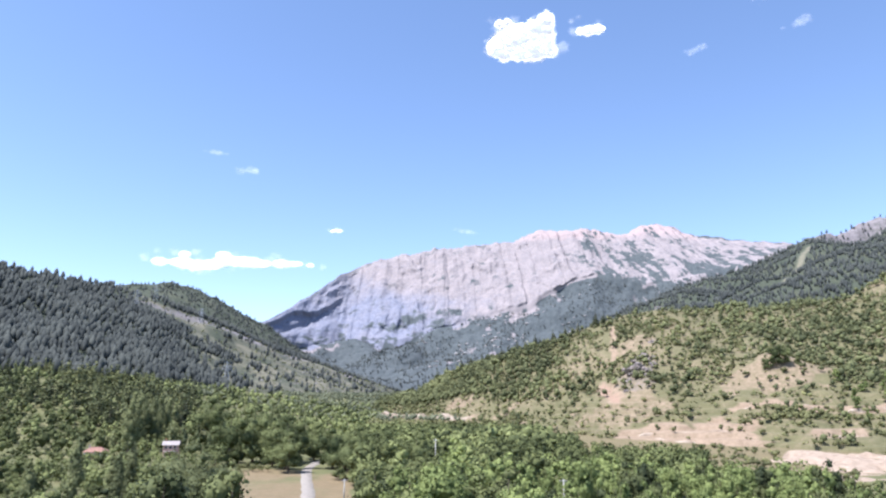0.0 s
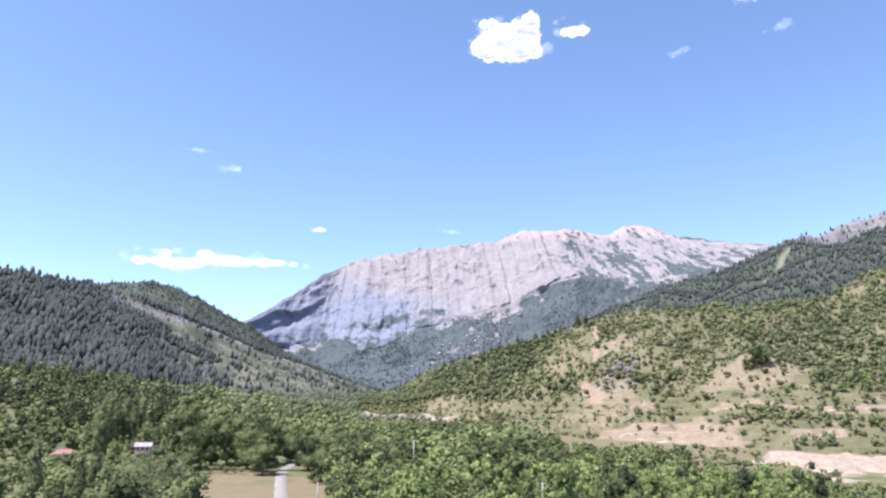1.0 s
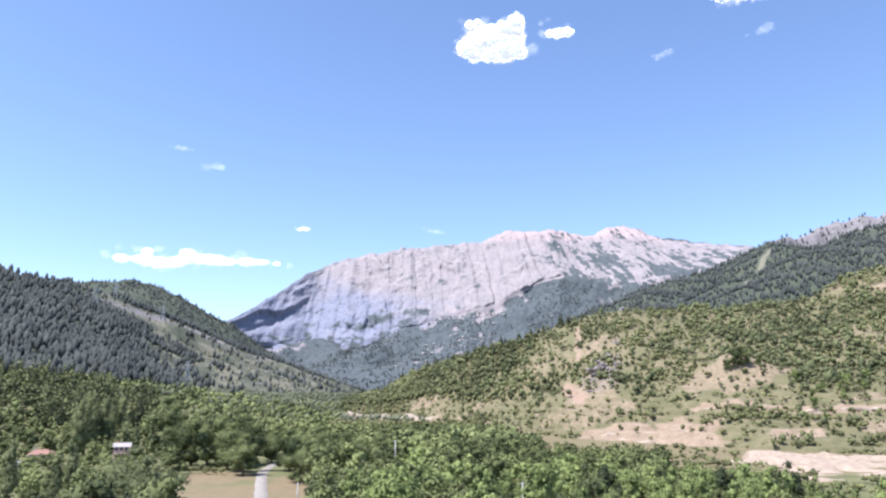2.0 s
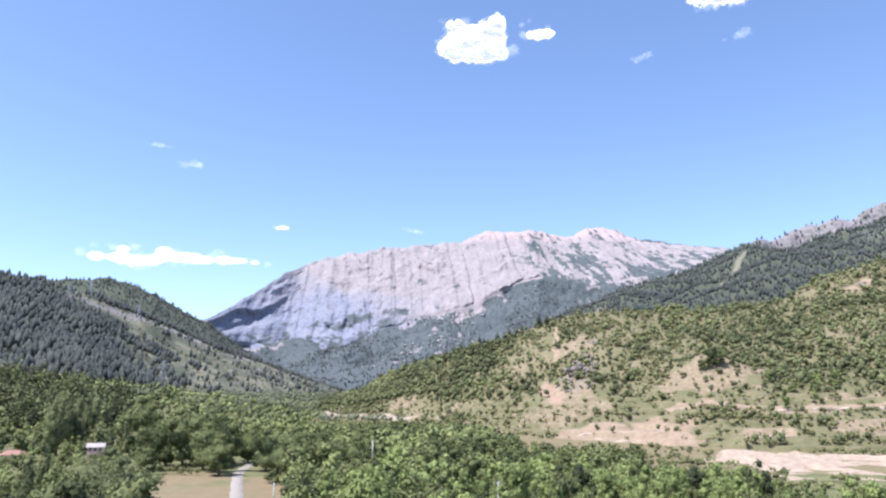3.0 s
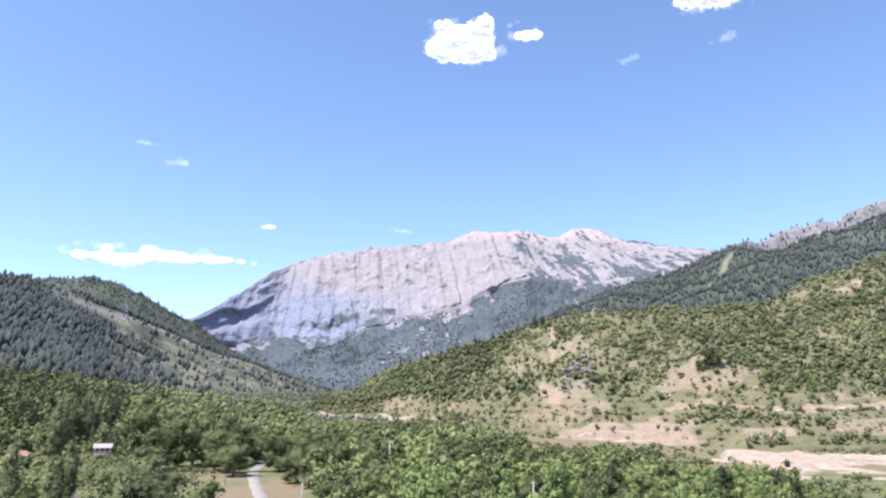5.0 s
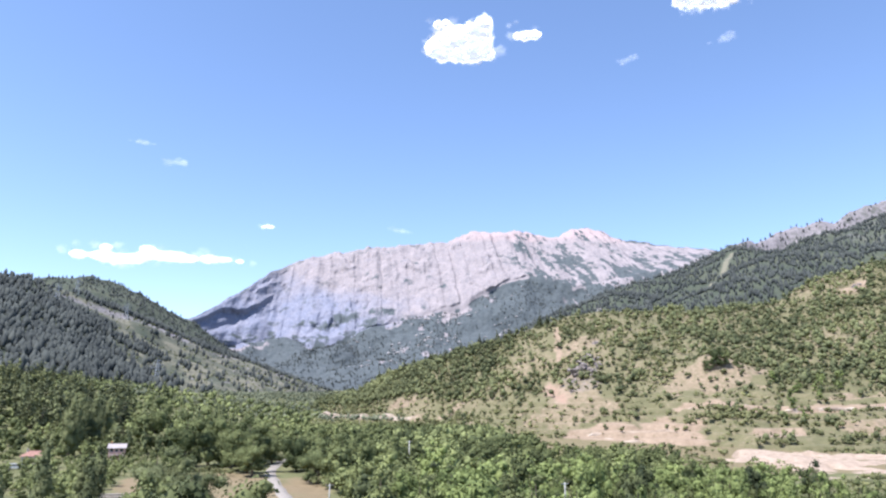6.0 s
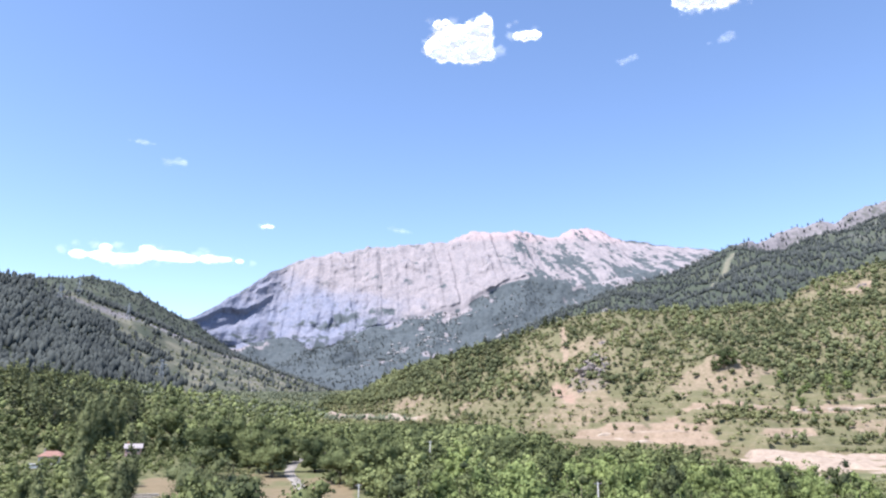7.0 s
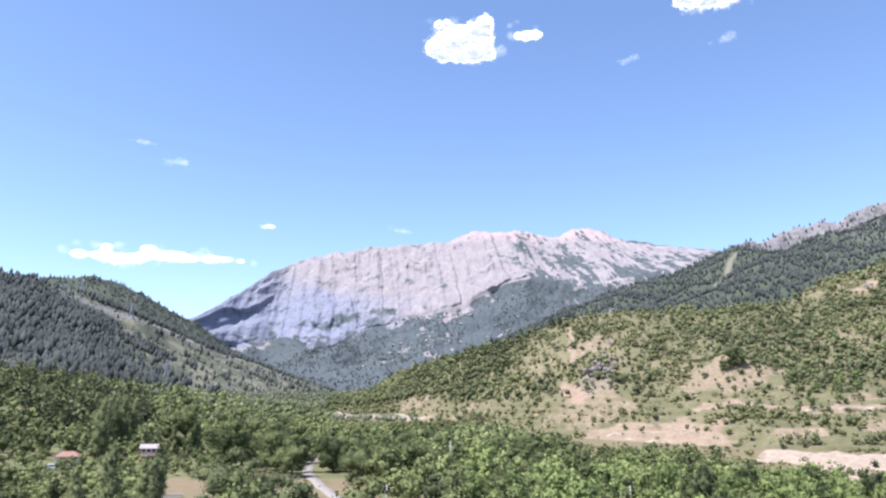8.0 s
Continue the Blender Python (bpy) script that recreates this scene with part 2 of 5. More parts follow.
def build_ground():
    n = 290
    u = np.linspace(-1, 1, n)
    xs, ys = 28 * np.sinh(u * 6.0), 230 + 28 * np.sinh(u * 6.0)
    X, Y = np.meshgrid(xs, ys, indexing="ij")
    Z = ground_z(X, Y)
    soil = np.maximum(open_field(X, Y) * (0.74 + 0.3 * fbm(X / 11, Y / 16, 3)), 0.25 * smooth((np.hypot(X, Y) - 200) / 100) * smooth((X + 60) / 20))
    soil = np.maximum(soil, blob(X, Y, 178, 300, 70, 50, 14, 0.3) * 0.6)
    soil = np.maximum(soil, 0.58 * smooth((X - 60) / 10) * smooth((Y - 240) / 20))
    soil = np.maximum(soil, valley_cut(X, Y))
    soil = np.maximum(soil, blob(X, Y, -126, 392, 8, 16, 30, 0.2) * 0.9)
    me = mesh_from("ground", np.stack([X, Y, Z], -1).reshape(-1, 3), grid_faces(n, n), {"soil": soil, "rock": X * 0, "red": X * 0})
    return tagged(part("ground", me, M_GROUND), "dry grass valley floor with bare patches", "ground", kind="structure")


build_ground()


def build_road():
    ys = np.arange(-40, 420, 2.0)
    xs = road_x(ys)
    xs = np.convolve(np.pad(xs, 6, mode="edge"), np.ones(13) / 13, "valid")
    v = []
    for off in (-1.9, -1.65, 0, 1.65, 1.9):
        w = off + (np.sign(off) * fbm(ys / 4, ys * 0 + off, 2) * 0.25 if off else 0)
        z = ground_z(xs + w, ys) + (0.10 + 0.03 * (off == 0) if abs(off) < 1.8 else -0.3)
        v.append(np.stack([xs + w, ys, z], -1))
    v = np.stack(v, 1)
    me = mesh_from("road", v.reshape(-1, 3), grid_faces(len(ys), 5))
    return tagged(part("road", me, M_ROAD), "narrow pale village road between trees", "road", kind="structure")


build_road()

# ------------------------------------------------------------------ mountains and hills
CREST = [(-1137, 3678, 364), (-971, 3726, 454), (-842, 3777, 544), (-699, 3817, 635), (-580, 3836, 729), (-460, 3873, 801),
         (-272, 3911, 866), (-78, 3939, 908), (249, 3942, 943), (399, 3960, 958), (549, 3962, 1028), (848, 3960, 1046), (994, 3957, 1012),
         (1077, 3956, 1016), (1170, 3982, 1071), (1256, 3987, 1086), (1345, 3958, 1059), (1448, 3889, 988), (1613, 3824, 953),
         (1882, 3699, 899), (2161, 3366, 714)]
CLIFF_BASE = [(-980, 2980, 230), (-640, 3040, 272), (-466, 3170, 285), (-270, 3260, 315), (-62, 3299, 356), (181, 3345, 435), (404, 3376, 504),
              (562, 3404, 584), (640, 3441, 634), (788, 3461, 673), (922, 3428, 662), (983, 3359, 599), (1135, 3311, 628), (1390, 3321, 700),
              (1637, 3206, 706), (1945, 3029, 645)]
MOUNTAIN_FOOT = [(-900, 2150, 10), (-400, 2215, 25), (-144, 2145, 25), (186, 1941, 15), (763, 1800, 15), (1400, 1650, 15)]


def turned(line, far, near):
    """The wall's western end drawn towards the valley, so that it faces east."""
    out = []
    for x, y, z in line:
        k = float(np.interp(-x / y, far, near))
        out.append((x * k, y * k, 22 + (z - 22) * k))
    return out


CREST = turned(CREST, (0.115, 0.31), (1.0, 0.76))
CLIFF_BASE = turned(CLIFF_BASE, (0.08, 0.147, 0.21, 0.329), (1.0, 1.04, 1.03, 0.88))


def blocks(u):
    """Random levels along a line, with short slopes between: the fronts of pillars."""
    i = np.floor(u).astype(int)
    s_ = smooth((u - i - 0.38) / 0.24)
    return TABLE[i & 255, 77] * (1 - s_) + TABLE[(i + 1) & 255, 77] * s_ - 0.5


def build_mountain():
    ns, tiers = 640, 4
    back = [(x, y + 500, z - 420) for x, y, z in CREST]
    mid = [(x * 0.8 + 60, y * 0.55 + 1180, 60 + z * 0.38) for x, y, z in CLIFF_BASE]
    p, place = loft([MOUNTAIN_FOOT, mid, CLIFF_BASE, CREST, back], ns, [40, 40, 130, 8])
    X, Y, Z = p[..., 0], p[..., 1], p[..., 2]
    pl = np.broadcast_to(place, X.shape)
    cliff = smooth((pl - 1.95) / 0.1) * (1 - smooth((pl - 3.0) / 0.2))
    crest = np.exp(-((pl - 3) / 0.06) ** 2)
    f = np.clip(pl - 2, 0, 1)
    on_wall = (pl >= 2) & (pl <= 3)
    # upright walls with ledges between them
    wave = fbm(X / 420, X * 0 + 2, 3) * 1.1 + fbm(X / 95, Z / 300 + 11, 4) * 0.5
    t = f * tiers + wave
    k = np.floor(t)
    ledge = smooth((t - k - 0.6) / 0.4)
    back_by = ((k + ledge - wave) / tiers - f) * smooth(f / 0.08) * smooth((1 - f) / 0.1) * on_wall
    deep = resample(CREST, ns)[:, 1:2] - resample(CLIFF_BASE, ns)[:, 1:2]
    # pillars and gullies
    w = 0.13 * fbm(X / 170, Z / 190, 3) + 0.05 * k
    pillar = 24 * blocks(X / 185 + w) + 19 * blocks(X / 64 + 1.7 * w) + 12 * blocks(X / 25 + 2.1 * w) + 4 * fbm(X / 40, Z / 40, 4) + 3 * fbm(X / 12, Z / 18, 3) + 8 * blocks(Z / 36 + 0.8 * fbm(X / 80, Z * 0, 3)) * smooth(fbm(X / 130 + 5, Z / 130, 2) * 2 + 0.4)
    gully = 20 * ridged(X / 240 + 0.2 * fbm(X / 300, Z / 200, 2), Z / 1600 + 3, 2)
    # hollows under overhangs
    hollow = smooth((X + 800) / 40) * (1 - smooth((X + 500) / 70)) * smooth((f - 0.2) / 0.2) * (1 - smooth((f - 0.6 - 0.16 * fbm(X / 90, X * 0, 4)) / 0.09)) * (36 + 60 * blocks(X / 60 + w) + 12 * fbm(X / 40, Z / 50, 4))
    hollow = hollow + smooth((X + 380) / 40) * (1 - smooth((X + 190) / 40)) * smooth((f - 0.02) / 0.1) * (1 - smooth((f - 0.2 - 0.09 * fbm(X / 50, X * 0 + 4, 3)) / 0.1)) * (22 + 25 * fbm(X / 40, Z / 60, 3))
    Y2 = Y + back_by * deep * (0.05 + 0.3 * smooth(fbm(X / 200 + 8, Z / 160, 2) * 1.3)) * (1 - smooth((X - 560) / 150)) + cliff * (hollow - pillar - gully) * smooth((3.02 - pl) / 0.12) * smooth(f / 0.06) - (1 - cliff) * fbm(X / 300, Y / 300, 5) * 60
    Z2 = Z + cliff * fbm(X / 55, Z / 45, 4) * 6 * (1 - crest) + crest * (fbm(X / 45, X * 0, 4) * 9 + 6 * blocks(X / 24))
    Z2 = Z2 + (1 - cliff) * fbm(X / 220 + 5, Y / 220, 5) * 34 * np.where(pl < 2, 1, 0)
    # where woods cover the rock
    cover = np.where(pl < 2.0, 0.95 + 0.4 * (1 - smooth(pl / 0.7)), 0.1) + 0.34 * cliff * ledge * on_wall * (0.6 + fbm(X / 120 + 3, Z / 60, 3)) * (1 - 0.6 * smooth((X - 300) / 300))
    crags = smooth(fbm(X / 30, Y / 45, 4) * 2.6 - 0.55) * smooth(fbm(X / 260 + 4, Y / 260, 2) * 2 + 0.6)
    cover = cover - 0.85 * (pl < 2) * smooth((pl - 0.5) / 0.4) * smooth((X + 250) / 300) * (1 - smooth((X - 620) / 120)) * crags
    cover = cover - 0.7 * (pl < 2) * smooth((pl - 1.6) / 0.35) * smooth(fbm(X / 50, Y / 50, 4) * 2 + 0.2) * (1 - smooth((X - 560) / 120))
    right = smooth((X - 620) / 250)
    cover = cover - 0.75 * (pl < 2) * smooth((pl - 1.35) / 0.4) * smooth((X - 880) / 120) * smooth(fbm((X + 0.15 * Z) / 26, Z / 80, 5) * 2.2)
    cover = np.where(pl >= 2, cover + right * (0.5 - (pl - 2) * 0.55 + 0.65 * fbm((X + 0.15 * Z) / 24, Z / 100, 5) + 0.5 * fbm(X / 22, Z / 24, 4)), cover)
    cover = cover + (pl >= 2) * (0.3 * fbm(X / 90, Z / 90, 5) + 0.2 * fbm(X / 22, Z / 16, 3)) * (pl < 2.95)
    cover = np.where((pl > 2.93) & (X < -400), cover + 0.3, cover)
    cover = np.where((pl > 2.93) & (X > 1420), cover + 0.6, cover)
    cover = cover + (pl >= 2) * 0.6 * (1 - smooth(f / 0.55)) * smooth((350 - X) / 300) * np.clip(0.35 + 1.2 * fbm(X / 60, Z / 40 + 7, 4), 0, 1)
    rust = smooth((Z - 880) / 150) * 0.75 * smooth((X - 100) / 400) * (1 - smooth((X - 1420) / 60))
    # painted haze and shade: stronger low down and towards the west
    haze_blue = 0.88 * smooth((590 - Z - 0.35 * (X + 100)) / 330 + 0.3 + 0.2 * fbm(X / 150, Z / 110, 3)) * (pl >= 1.9)
    global MOUNTAIN
    MOUNTAIN = (X, Y2, Z2, pl)
    me = mesh_from("limestone_mountain", np.stack([X, Y2, Z2], -1).reshape(-1, 3), grid_faces(*X.shape), {"cover": cover, "rust": rust, "haze_blue": haze_blue})
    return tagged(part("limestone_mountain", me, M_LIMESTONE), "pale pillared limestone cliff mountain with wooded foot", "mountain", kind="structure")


build_mountain()


def hill(name, lines, ns, steps, material, label, rough=(120, 14), ridge=5.0, soil=None, rock=None, shape=None, red=None):
    p, place = loft(lines, ns, steps)
    X, Y, Z = p[..., 0].copy(), p[..., 1].copy(), p[..., 2].copy()
    pl = np.broadcast_to(place, X.shape)
    crest_at = len(lines) - 2
    calm = np.clip(np.abs(pl - crest_at) / 0.3, 0, 1) * smooth(pl / 0.3)
    Z = Z + calm * rough[1] * fbm(X / rough[0], Y / rough[0], 5) + (1 - calm) * smooth(pl / 0.3) * ridge * fbm(X / 40, Y / 40, 3)
    zero = X * 0
    if shape:
        Z = shape(X, Y, Z, pl)
    me = mesh_from(name, np.stack([X, Y, Z], -1).reshape(-1, 3), grid_faces(*X.shape),
                   {"soil": zero if soil is None else soil(X, Y, Z, pl), "rock": zero if rock is None else rock(X, Y, Z, pl),
                    "red": zero if red is None else red(X, Y, Z, pl)})
    tagged(part(name, me, material), label, "hill", kind="structure")
    return X, Y, Z, pl


def drop(line, dx, dy, dz):
    return [(x + dx, y + dy, z + dz) for x, y, z in line]


# wooded ridge on the valley's west side
WEST_CREST = [(-950, 800, 240), (-838, 928, 242), (-784, 1012, 241), (-706, 1091, 236), (-669, 1172, 234), (-626, 1308, 238), (-605, 1425, 238),
              (-572, 1548, 228), (-519, 1671, 205), (-467, 1790, 180), (-403, 1908, 158), (-329, 2024, 130), (-231, 2188, 90), (-150, 2295, 62)]
WEST_FOOT = [(-460, 380, 40), (-393, 453, 42), (-339, 543, 40), (-295, 635, 38), (-235, 817, 30), (-200, 1133, 32), (-168, 1491, 38), (-139, 1895, 46), (-109, 2250, 56)]


def thinned(x, y, pl):
    """1 where the ridge's forest gives way to thin scrub: its far end, but for the top."""
    return smooth((y + 450 * (1 - pl) - 1270 - 110 * fbm(x / 120, y / 120, 3)) / 130) * (1 - smooth((pl - 0.88) / 0.05) * smooth((y - 1380) / 80))


def thin_slope(X, Y, Z, pl):
    s_ = 0.08 + thinned(X, Y, pl) * (0.4 + 0.25 * fbm(X / 45, Y / 45, 3))
    for cx, cy, rx, ry in ((-330, 1324, 26, 70), (-300, 1190, 18, 50), (-241, 1401, 16, 70), (-350, 1600, 20, 60), (-205, 1540, 14, 70), (-270, 1100, 14, 40), (-497, 1425, 12, 40)):
        s_ = np.maximum(s_, blob(X, Y, cx, cy, rx, ry, 0, 0.5) * 0.75)
    return s_


WEST = hill("hill_west", [WEST_FOOT, WEST_CREST, drop(WEST_CREST, -350, 80, -140)], 260, [110, 12], M_FOREST, "dark pine-covered ridge with thin scrub at its end",
            (150, 16), 4, soil=thin_slope, rock=lambda X, Y, Z, pl: 0.08 + 0.2 * smooth((Y + 300 * (1 - pl) - 1350) / 400) + 0.5 * np.exp(-(((pl - 0.86) / 0.045) ** 2)) * smooth((Y - 1180) / 150))
FAR_CREST = [(-1700, 2300, 380), (-1478, 2495, 413), (-1309, 2644, 466), (-1242, 2731, 491), (-1108, 2788, 506), (-1036, 2815, 497), (-940, 2849, 456),
             (-829, 2883, 396), (-727, 2911, 346), (-527, 2953, 205), (-400, 2970, 80)]
FAR_FOOT = [(-1300, 1500, 80), (-900, 1900, 80), (-600, 2300, 70), (-350, 2600, 60)]
FAR_HILL = hill("hill_far", [FAR_FOOT, FAR_CREST, drop(FAR_CREST, -200, 400, -200)], 200, [70, 6], M_FOREST, "far wooded hill behind the saddle", (160, 22), 6,
                soil=lambda X, Y, Z, pl: X * 0 + 0.12, rock=lambda X, Y, Z, pl: X * 0 + 0.2)

# high ridge on the east side
EAST_CREST = [(200, 1690, 140), (302, 1724, 187), (395, 1756, 229), (471, 1768, 266), (531, 1772, 284), (615, 1798, 327), (699, 1820, 355), (836, 1817, 397),
              (910, 1837, 433), (984, 1855, 466), (1018, 1859, 484), (1130, 1888, 506), (1205, 1902, 540), (1266, 1897, 560), (1338, 1872, 564), (1405, 1885, 598),
              (1503, 1872, 625), (1675, 1788, 648), (1882, 1645, 650)]
EAST_FOOT = [(60, 1050, 40), (234, 960, 60), (353, 900, 80), (470, 860, 100), (600, 850, 130), (700, 830, 160), (850, 774, 190), (1100, 650, 200)]


def strip(X, Y, Z, pl):
    """A cleared strip up the slope."""
    u = np.clip(((X - 677) * 256 + (Y - 1358) * 373) / (256 ** 2 + 373 ** 2), 0, 1)
    return np.exp(-((np.hypot(X - 677 - 256 * u, Y - 1358 - 373 * u) / (6 + 4 * u)) ** 2))


def cragged(X, Y, Z, pl):
    """A broken rock step under the crest."""
    w = smooth((X - 930) / 160) * (0.55 + 0.7 * vnoise(X / 90, X * 0 + 3))
    return Z - 40 * w * smooth((pl - 0.7) / 0.2) * (1 - smooth((pl - 0.955) / 0.035)) * (pl < 1) + w * 26 * (ridged(X / 45, Y / 60 + Z / 80, 4) - 0.62) * smooth((pl - 0.8) / 0.1) * (pl < 0.99) + 9 * w * np.exp(-(((pl - 1) / 0.03) ** 2)) * fbm(X / 35, X * 0, 3)


EAST = hill("hill_east", [EAST_FOOT, EAST_CREST, drop(EAST_CREST, 150, 400, -200)], 300, [120, 8], M_FOREST, "high wooded ridge with pale crags along its top",
            (170, 26), 6, soil=lambda X, Y, Z, pl: 0.05 + 0.85 * strip(X, Y, Z, pl),
            rock=lambda X, Y, Z, pl: 0.1 + smooth((X - 900) / 200) * (0.14 + 0.45 * smooth((pl - 0.92) / 0.03)) + 0.12 * fbm(X / 60, Y / 60, 3), shape=cragged)

# scrub hill with terraces in front of it
SCRUB_CREST = [(-70, 845, 26), (-27, 800, 36), (-2, 760, 50), (28, 739, 63), (62, 717, 73), (93, 694, 82), (119, 680, 91), (148, 664, 101), (170, 658, 108),
               (212, 656, 113), (261, 671, 116), (310, 694, 120), (385, 703, 129), (413, 690, 134), (462, 691, 156), (496, 691, 168), (543, 693, 184),
               (643, 700, 219), (748, 663, 245)]
SCRUB_LINES = [
    [(-85, 800, 9), (0, 680, 6), (50, 550, 3), (100, 432, 0), (140, 385, -1), (200, 366, -1), (300, 335, -1), (450, 290, -1), (650, 200, -1)],
    [(-80, 808, 16), (5, 695, 13), (60, 570, 9), (105, 452, 5), (163, 416, 8.4), (200, 376, 5), (300, 360, 7), (450, 320, 9), (650, 220, 10)],
    [(-77, 815, 19), (10, 710, 22), (70, 590, 20), (115, 490, 18), (167, 466, 22), (199, 438, 23.5), (300, 420, 24), (450, 380, 26), (650, 280, 30)],
    [(-76, 825, 22), (15, 720, 38), (85, 620, 45), (127, 548, 36), (150, 533, 48), (237, 507, 52), (300, 510, 50), (450, 470, 70), (650, 400, 95)],
    SCRUB_CREST, drop(SCRUB_CREST, 40, 160, -45)]


def bare_soil(X, Y, Z, pl):
    s_ = 0.26 + 0.16 * fbm(X / 40, Y / 40, 3)
    for cx, cy, rx, ry, k in ((138, 422, 48, 40, 0.8), (126, 498, 30, 40, 0.52), (228, 486, 36, 20, 0.57), (125, 536, 7, 26, 0.7), (215, 393, 20, 8, 0.75),
                              (278, 392, 26, 14, 0.6), (462, 645, 22, 10, 0.75), (165, 590, 22, 14, 0.55), (60, 620, 26, 8, 0.6), (300, 440, 40, 5, 0.6)):
        s_ = np.maximum(s_, blob(X, Y, cx, cy, rx, ry, 0, 0.45) * k)
    s_ = np.maximum(s_, along(X, Y, 157, 642, 141, 581, 2.2) * 0.8)
    s_ = np.maximum(s_, along(X, Y, 186, 452, 230, 437, 4.5) * 0.95)
    s_ = np.maximum(s_, along(X, Y, 244, 432, 420, 412, 5) * 0.95)
    s_ = np.maximum(s_, valley_cut(X, Y) * 0.72)
    return s_


def terraced(X, Y, Z, pl):
    """Old field terraces low on the slope, and a knoll above them."""
    Z = Z + 11 * np.exp(-(((X - 236) / 20) ** 2) - ((Y - 501) / 18) ** 2)
    step = 4.2
    t = (Z + 2.0 * fbm(X / 55, Y / 55, 3)) / step
    k = np.floor(t)
    warped = Z + ((k + smooth((t - k - 0.55) / 0.4)) - t) * step
    w = smooth((X - 70) / 25) * (1 - smooth((X - 420) / 60)) * smooth(pl / 0.3) * (1 - smooth((pl - 2.3) / 0.3))
    return Z + (warped - Z) * w * 0.85


SCRUB = hill("hill_scrub", SCRUB_LINES, 420, [24, 56, 60, 76, 10], M_SCRUB, "dry scrub hillside with bare terraces and red soil", (70, 5), 3,
             soil=bare_soil, rock=lambda X, Y, Z, pl: 0.1 + 0.3 * blob(X, Y, 150, 538, 14, 24, 0, 0.5), shape=terraced,
             red=lambda X, Y, Z, pl: 0.1 + 0.36 * blob(X, Y, 125, 536, 4, 20, 0, 0.4) + 0.15 * blob(X, Y, 130, 560, 30, 40, 0, 0.5))


# ------------------------------------------------------------------ plants
def leaf_quads(centres, normals, size, rng):
    """One quad a leaf clump at each centre."""
    n = len(centres)
    a_ = np.cross(normals, rng.normal(size=(n, 3)))
    a_ /= np.linalg.norm(a_, axis=1, keepdims=True) + 1e-9
    b_ = np.cross(normals, a_)
    s_ = (size * rng.uniform(0.6, 1.3, n))[:, None]
    a_, b_ = a_ * s_, b_ * s_ * rng.uniform(0.6, 1.0, n)[:, None]
    v = np.stack([centres - a_ * 0.5 - b_ * 0.2, centres + a_ * 0.1 - b_ * 0.55, centres + a_ * 0.5 + b_ * 0.15, centres - a_ * 0.1 + b_ * 0.5], 1)
    k = 4 * np.arange(n)[:, None]
    return v.reshape(-1, 3), np.concatenate([k + (0, 1, 2), k + (0, 2, 3)])


def unit(v):
    return v / (np.linalg.norm(v, axis=1, keepdims=True) + 1e-9)


def leaf_mass(lumps, count, size, rng, up, out=0.75):
    """Leaves round lumps (x, y, z, radius, flat): points, faces, normals."""
    lumps = np.array(lumps, float)
    w = lumps[:, 3] ** 2
    pick = rng.choice(len(lumps), count, p=w / w.sum())
    d = unit(rng.normal(size=(count, 3)))
    d[:, 2] = np.where(d[:, 2] < -0.45, -d[:, 2] * 0.6, d[:, 2])
    r = lumps[pick, 3] * (0.66 + 0.5 * rng.random(count) ** 1.4)
    c = lumps[pick, :3] + d * r[:, None] * np.stack([np.ones(count), np.ones(count), lumps[pick, 4]], -1)
    nrm = unit(d * out + rng.normal(size=(count, 3)) * (1 - out) * 1.6 + np.array((0, 0, 0.25)))
    v, f = leaf_quads(c, nrm, size, rng)
    return v, f, np.repeat(unit(d + rng.normal(size=(count, 3)) * 0.45 + np.array((0, 0, up))), 4, axis=0)


def broad_lumps(rng, height, width, n=7):
    """Rounded masses of a broadleaf crown."""
    base = height * 0.06
    out = [(0, 0, base + (height - base) * 0.48, width * (0.37 if n > 5 else 0.42), 1.15)]
    for k in range(n):
        a_, h = rng.uniform(0, 6.283), rng.uniform(0.1, 0.95)
        r = width * 0.5 * math.sqrt(max(0.05, 1 - (h * 1.25 - 0.5) ** 2)) * rng.uniform(0.55, 0.95)
        out.append((r * math.cos(a_), r * math.sin(a_), base + (height - base) * (0.12 + 0.68 * h), width * rng.uniform(0.15, 0.30), rng.uniform(0.75, 1.05)))
    for k in range(6 if n > 5 else 1):
        a_, r = k * 1.05 + rng.uniform(-0.4, 0.4), width * rng.uniform(0.22, 0.36)
        out.append((r * math.cos(a_), r * math.sin(a_), height * rng.uniform(0.1, 0.24), width * rng.uniform(0.15, 0.22), 0.85))
    out.append((rng.normal() * 0.1 * width, rng.normal() * 0.1 * width, height * 0.88, width * 0.17, 0.8))
    return out


def poplar_lumps(rng, height, width):
    return [(rng.normal() * 0.12 * width, rng.normal() * 0.12 * width, height * f, width * 0.5 * math.sin(math.pi * min(1, f * 0.9 + 0.12)) ** 0.7 + 0.2, 1.6)
            for f in np.linspace(0.14, 0.95, 13)]


def pine_lumps(rng, height, width):
    out = []
    for f in np.linspace(0.2, 0.97, 9):
        r = width * 0.5 * (1.05 - f) ** 0.8
        for k in range(max(1, int(5 * (1.1 - f)))):
            a_ = rng.uniform(0, 6.283)
            out.append((r * 0.6 * math.cos(a_), r * 0.6 * math.sin(a_), height * f, r * 0.55 + 0.25, 0.6))
    return out


def bush_lumps(rng, height, width):
    return [(rng.normal() * 0.2 * width, rng.normal() * 0.2 * width, height * rng.uniform(0.25, 0.7), width * rng.uniform(0.22, 0.36), 0.8) for k in range(4)]


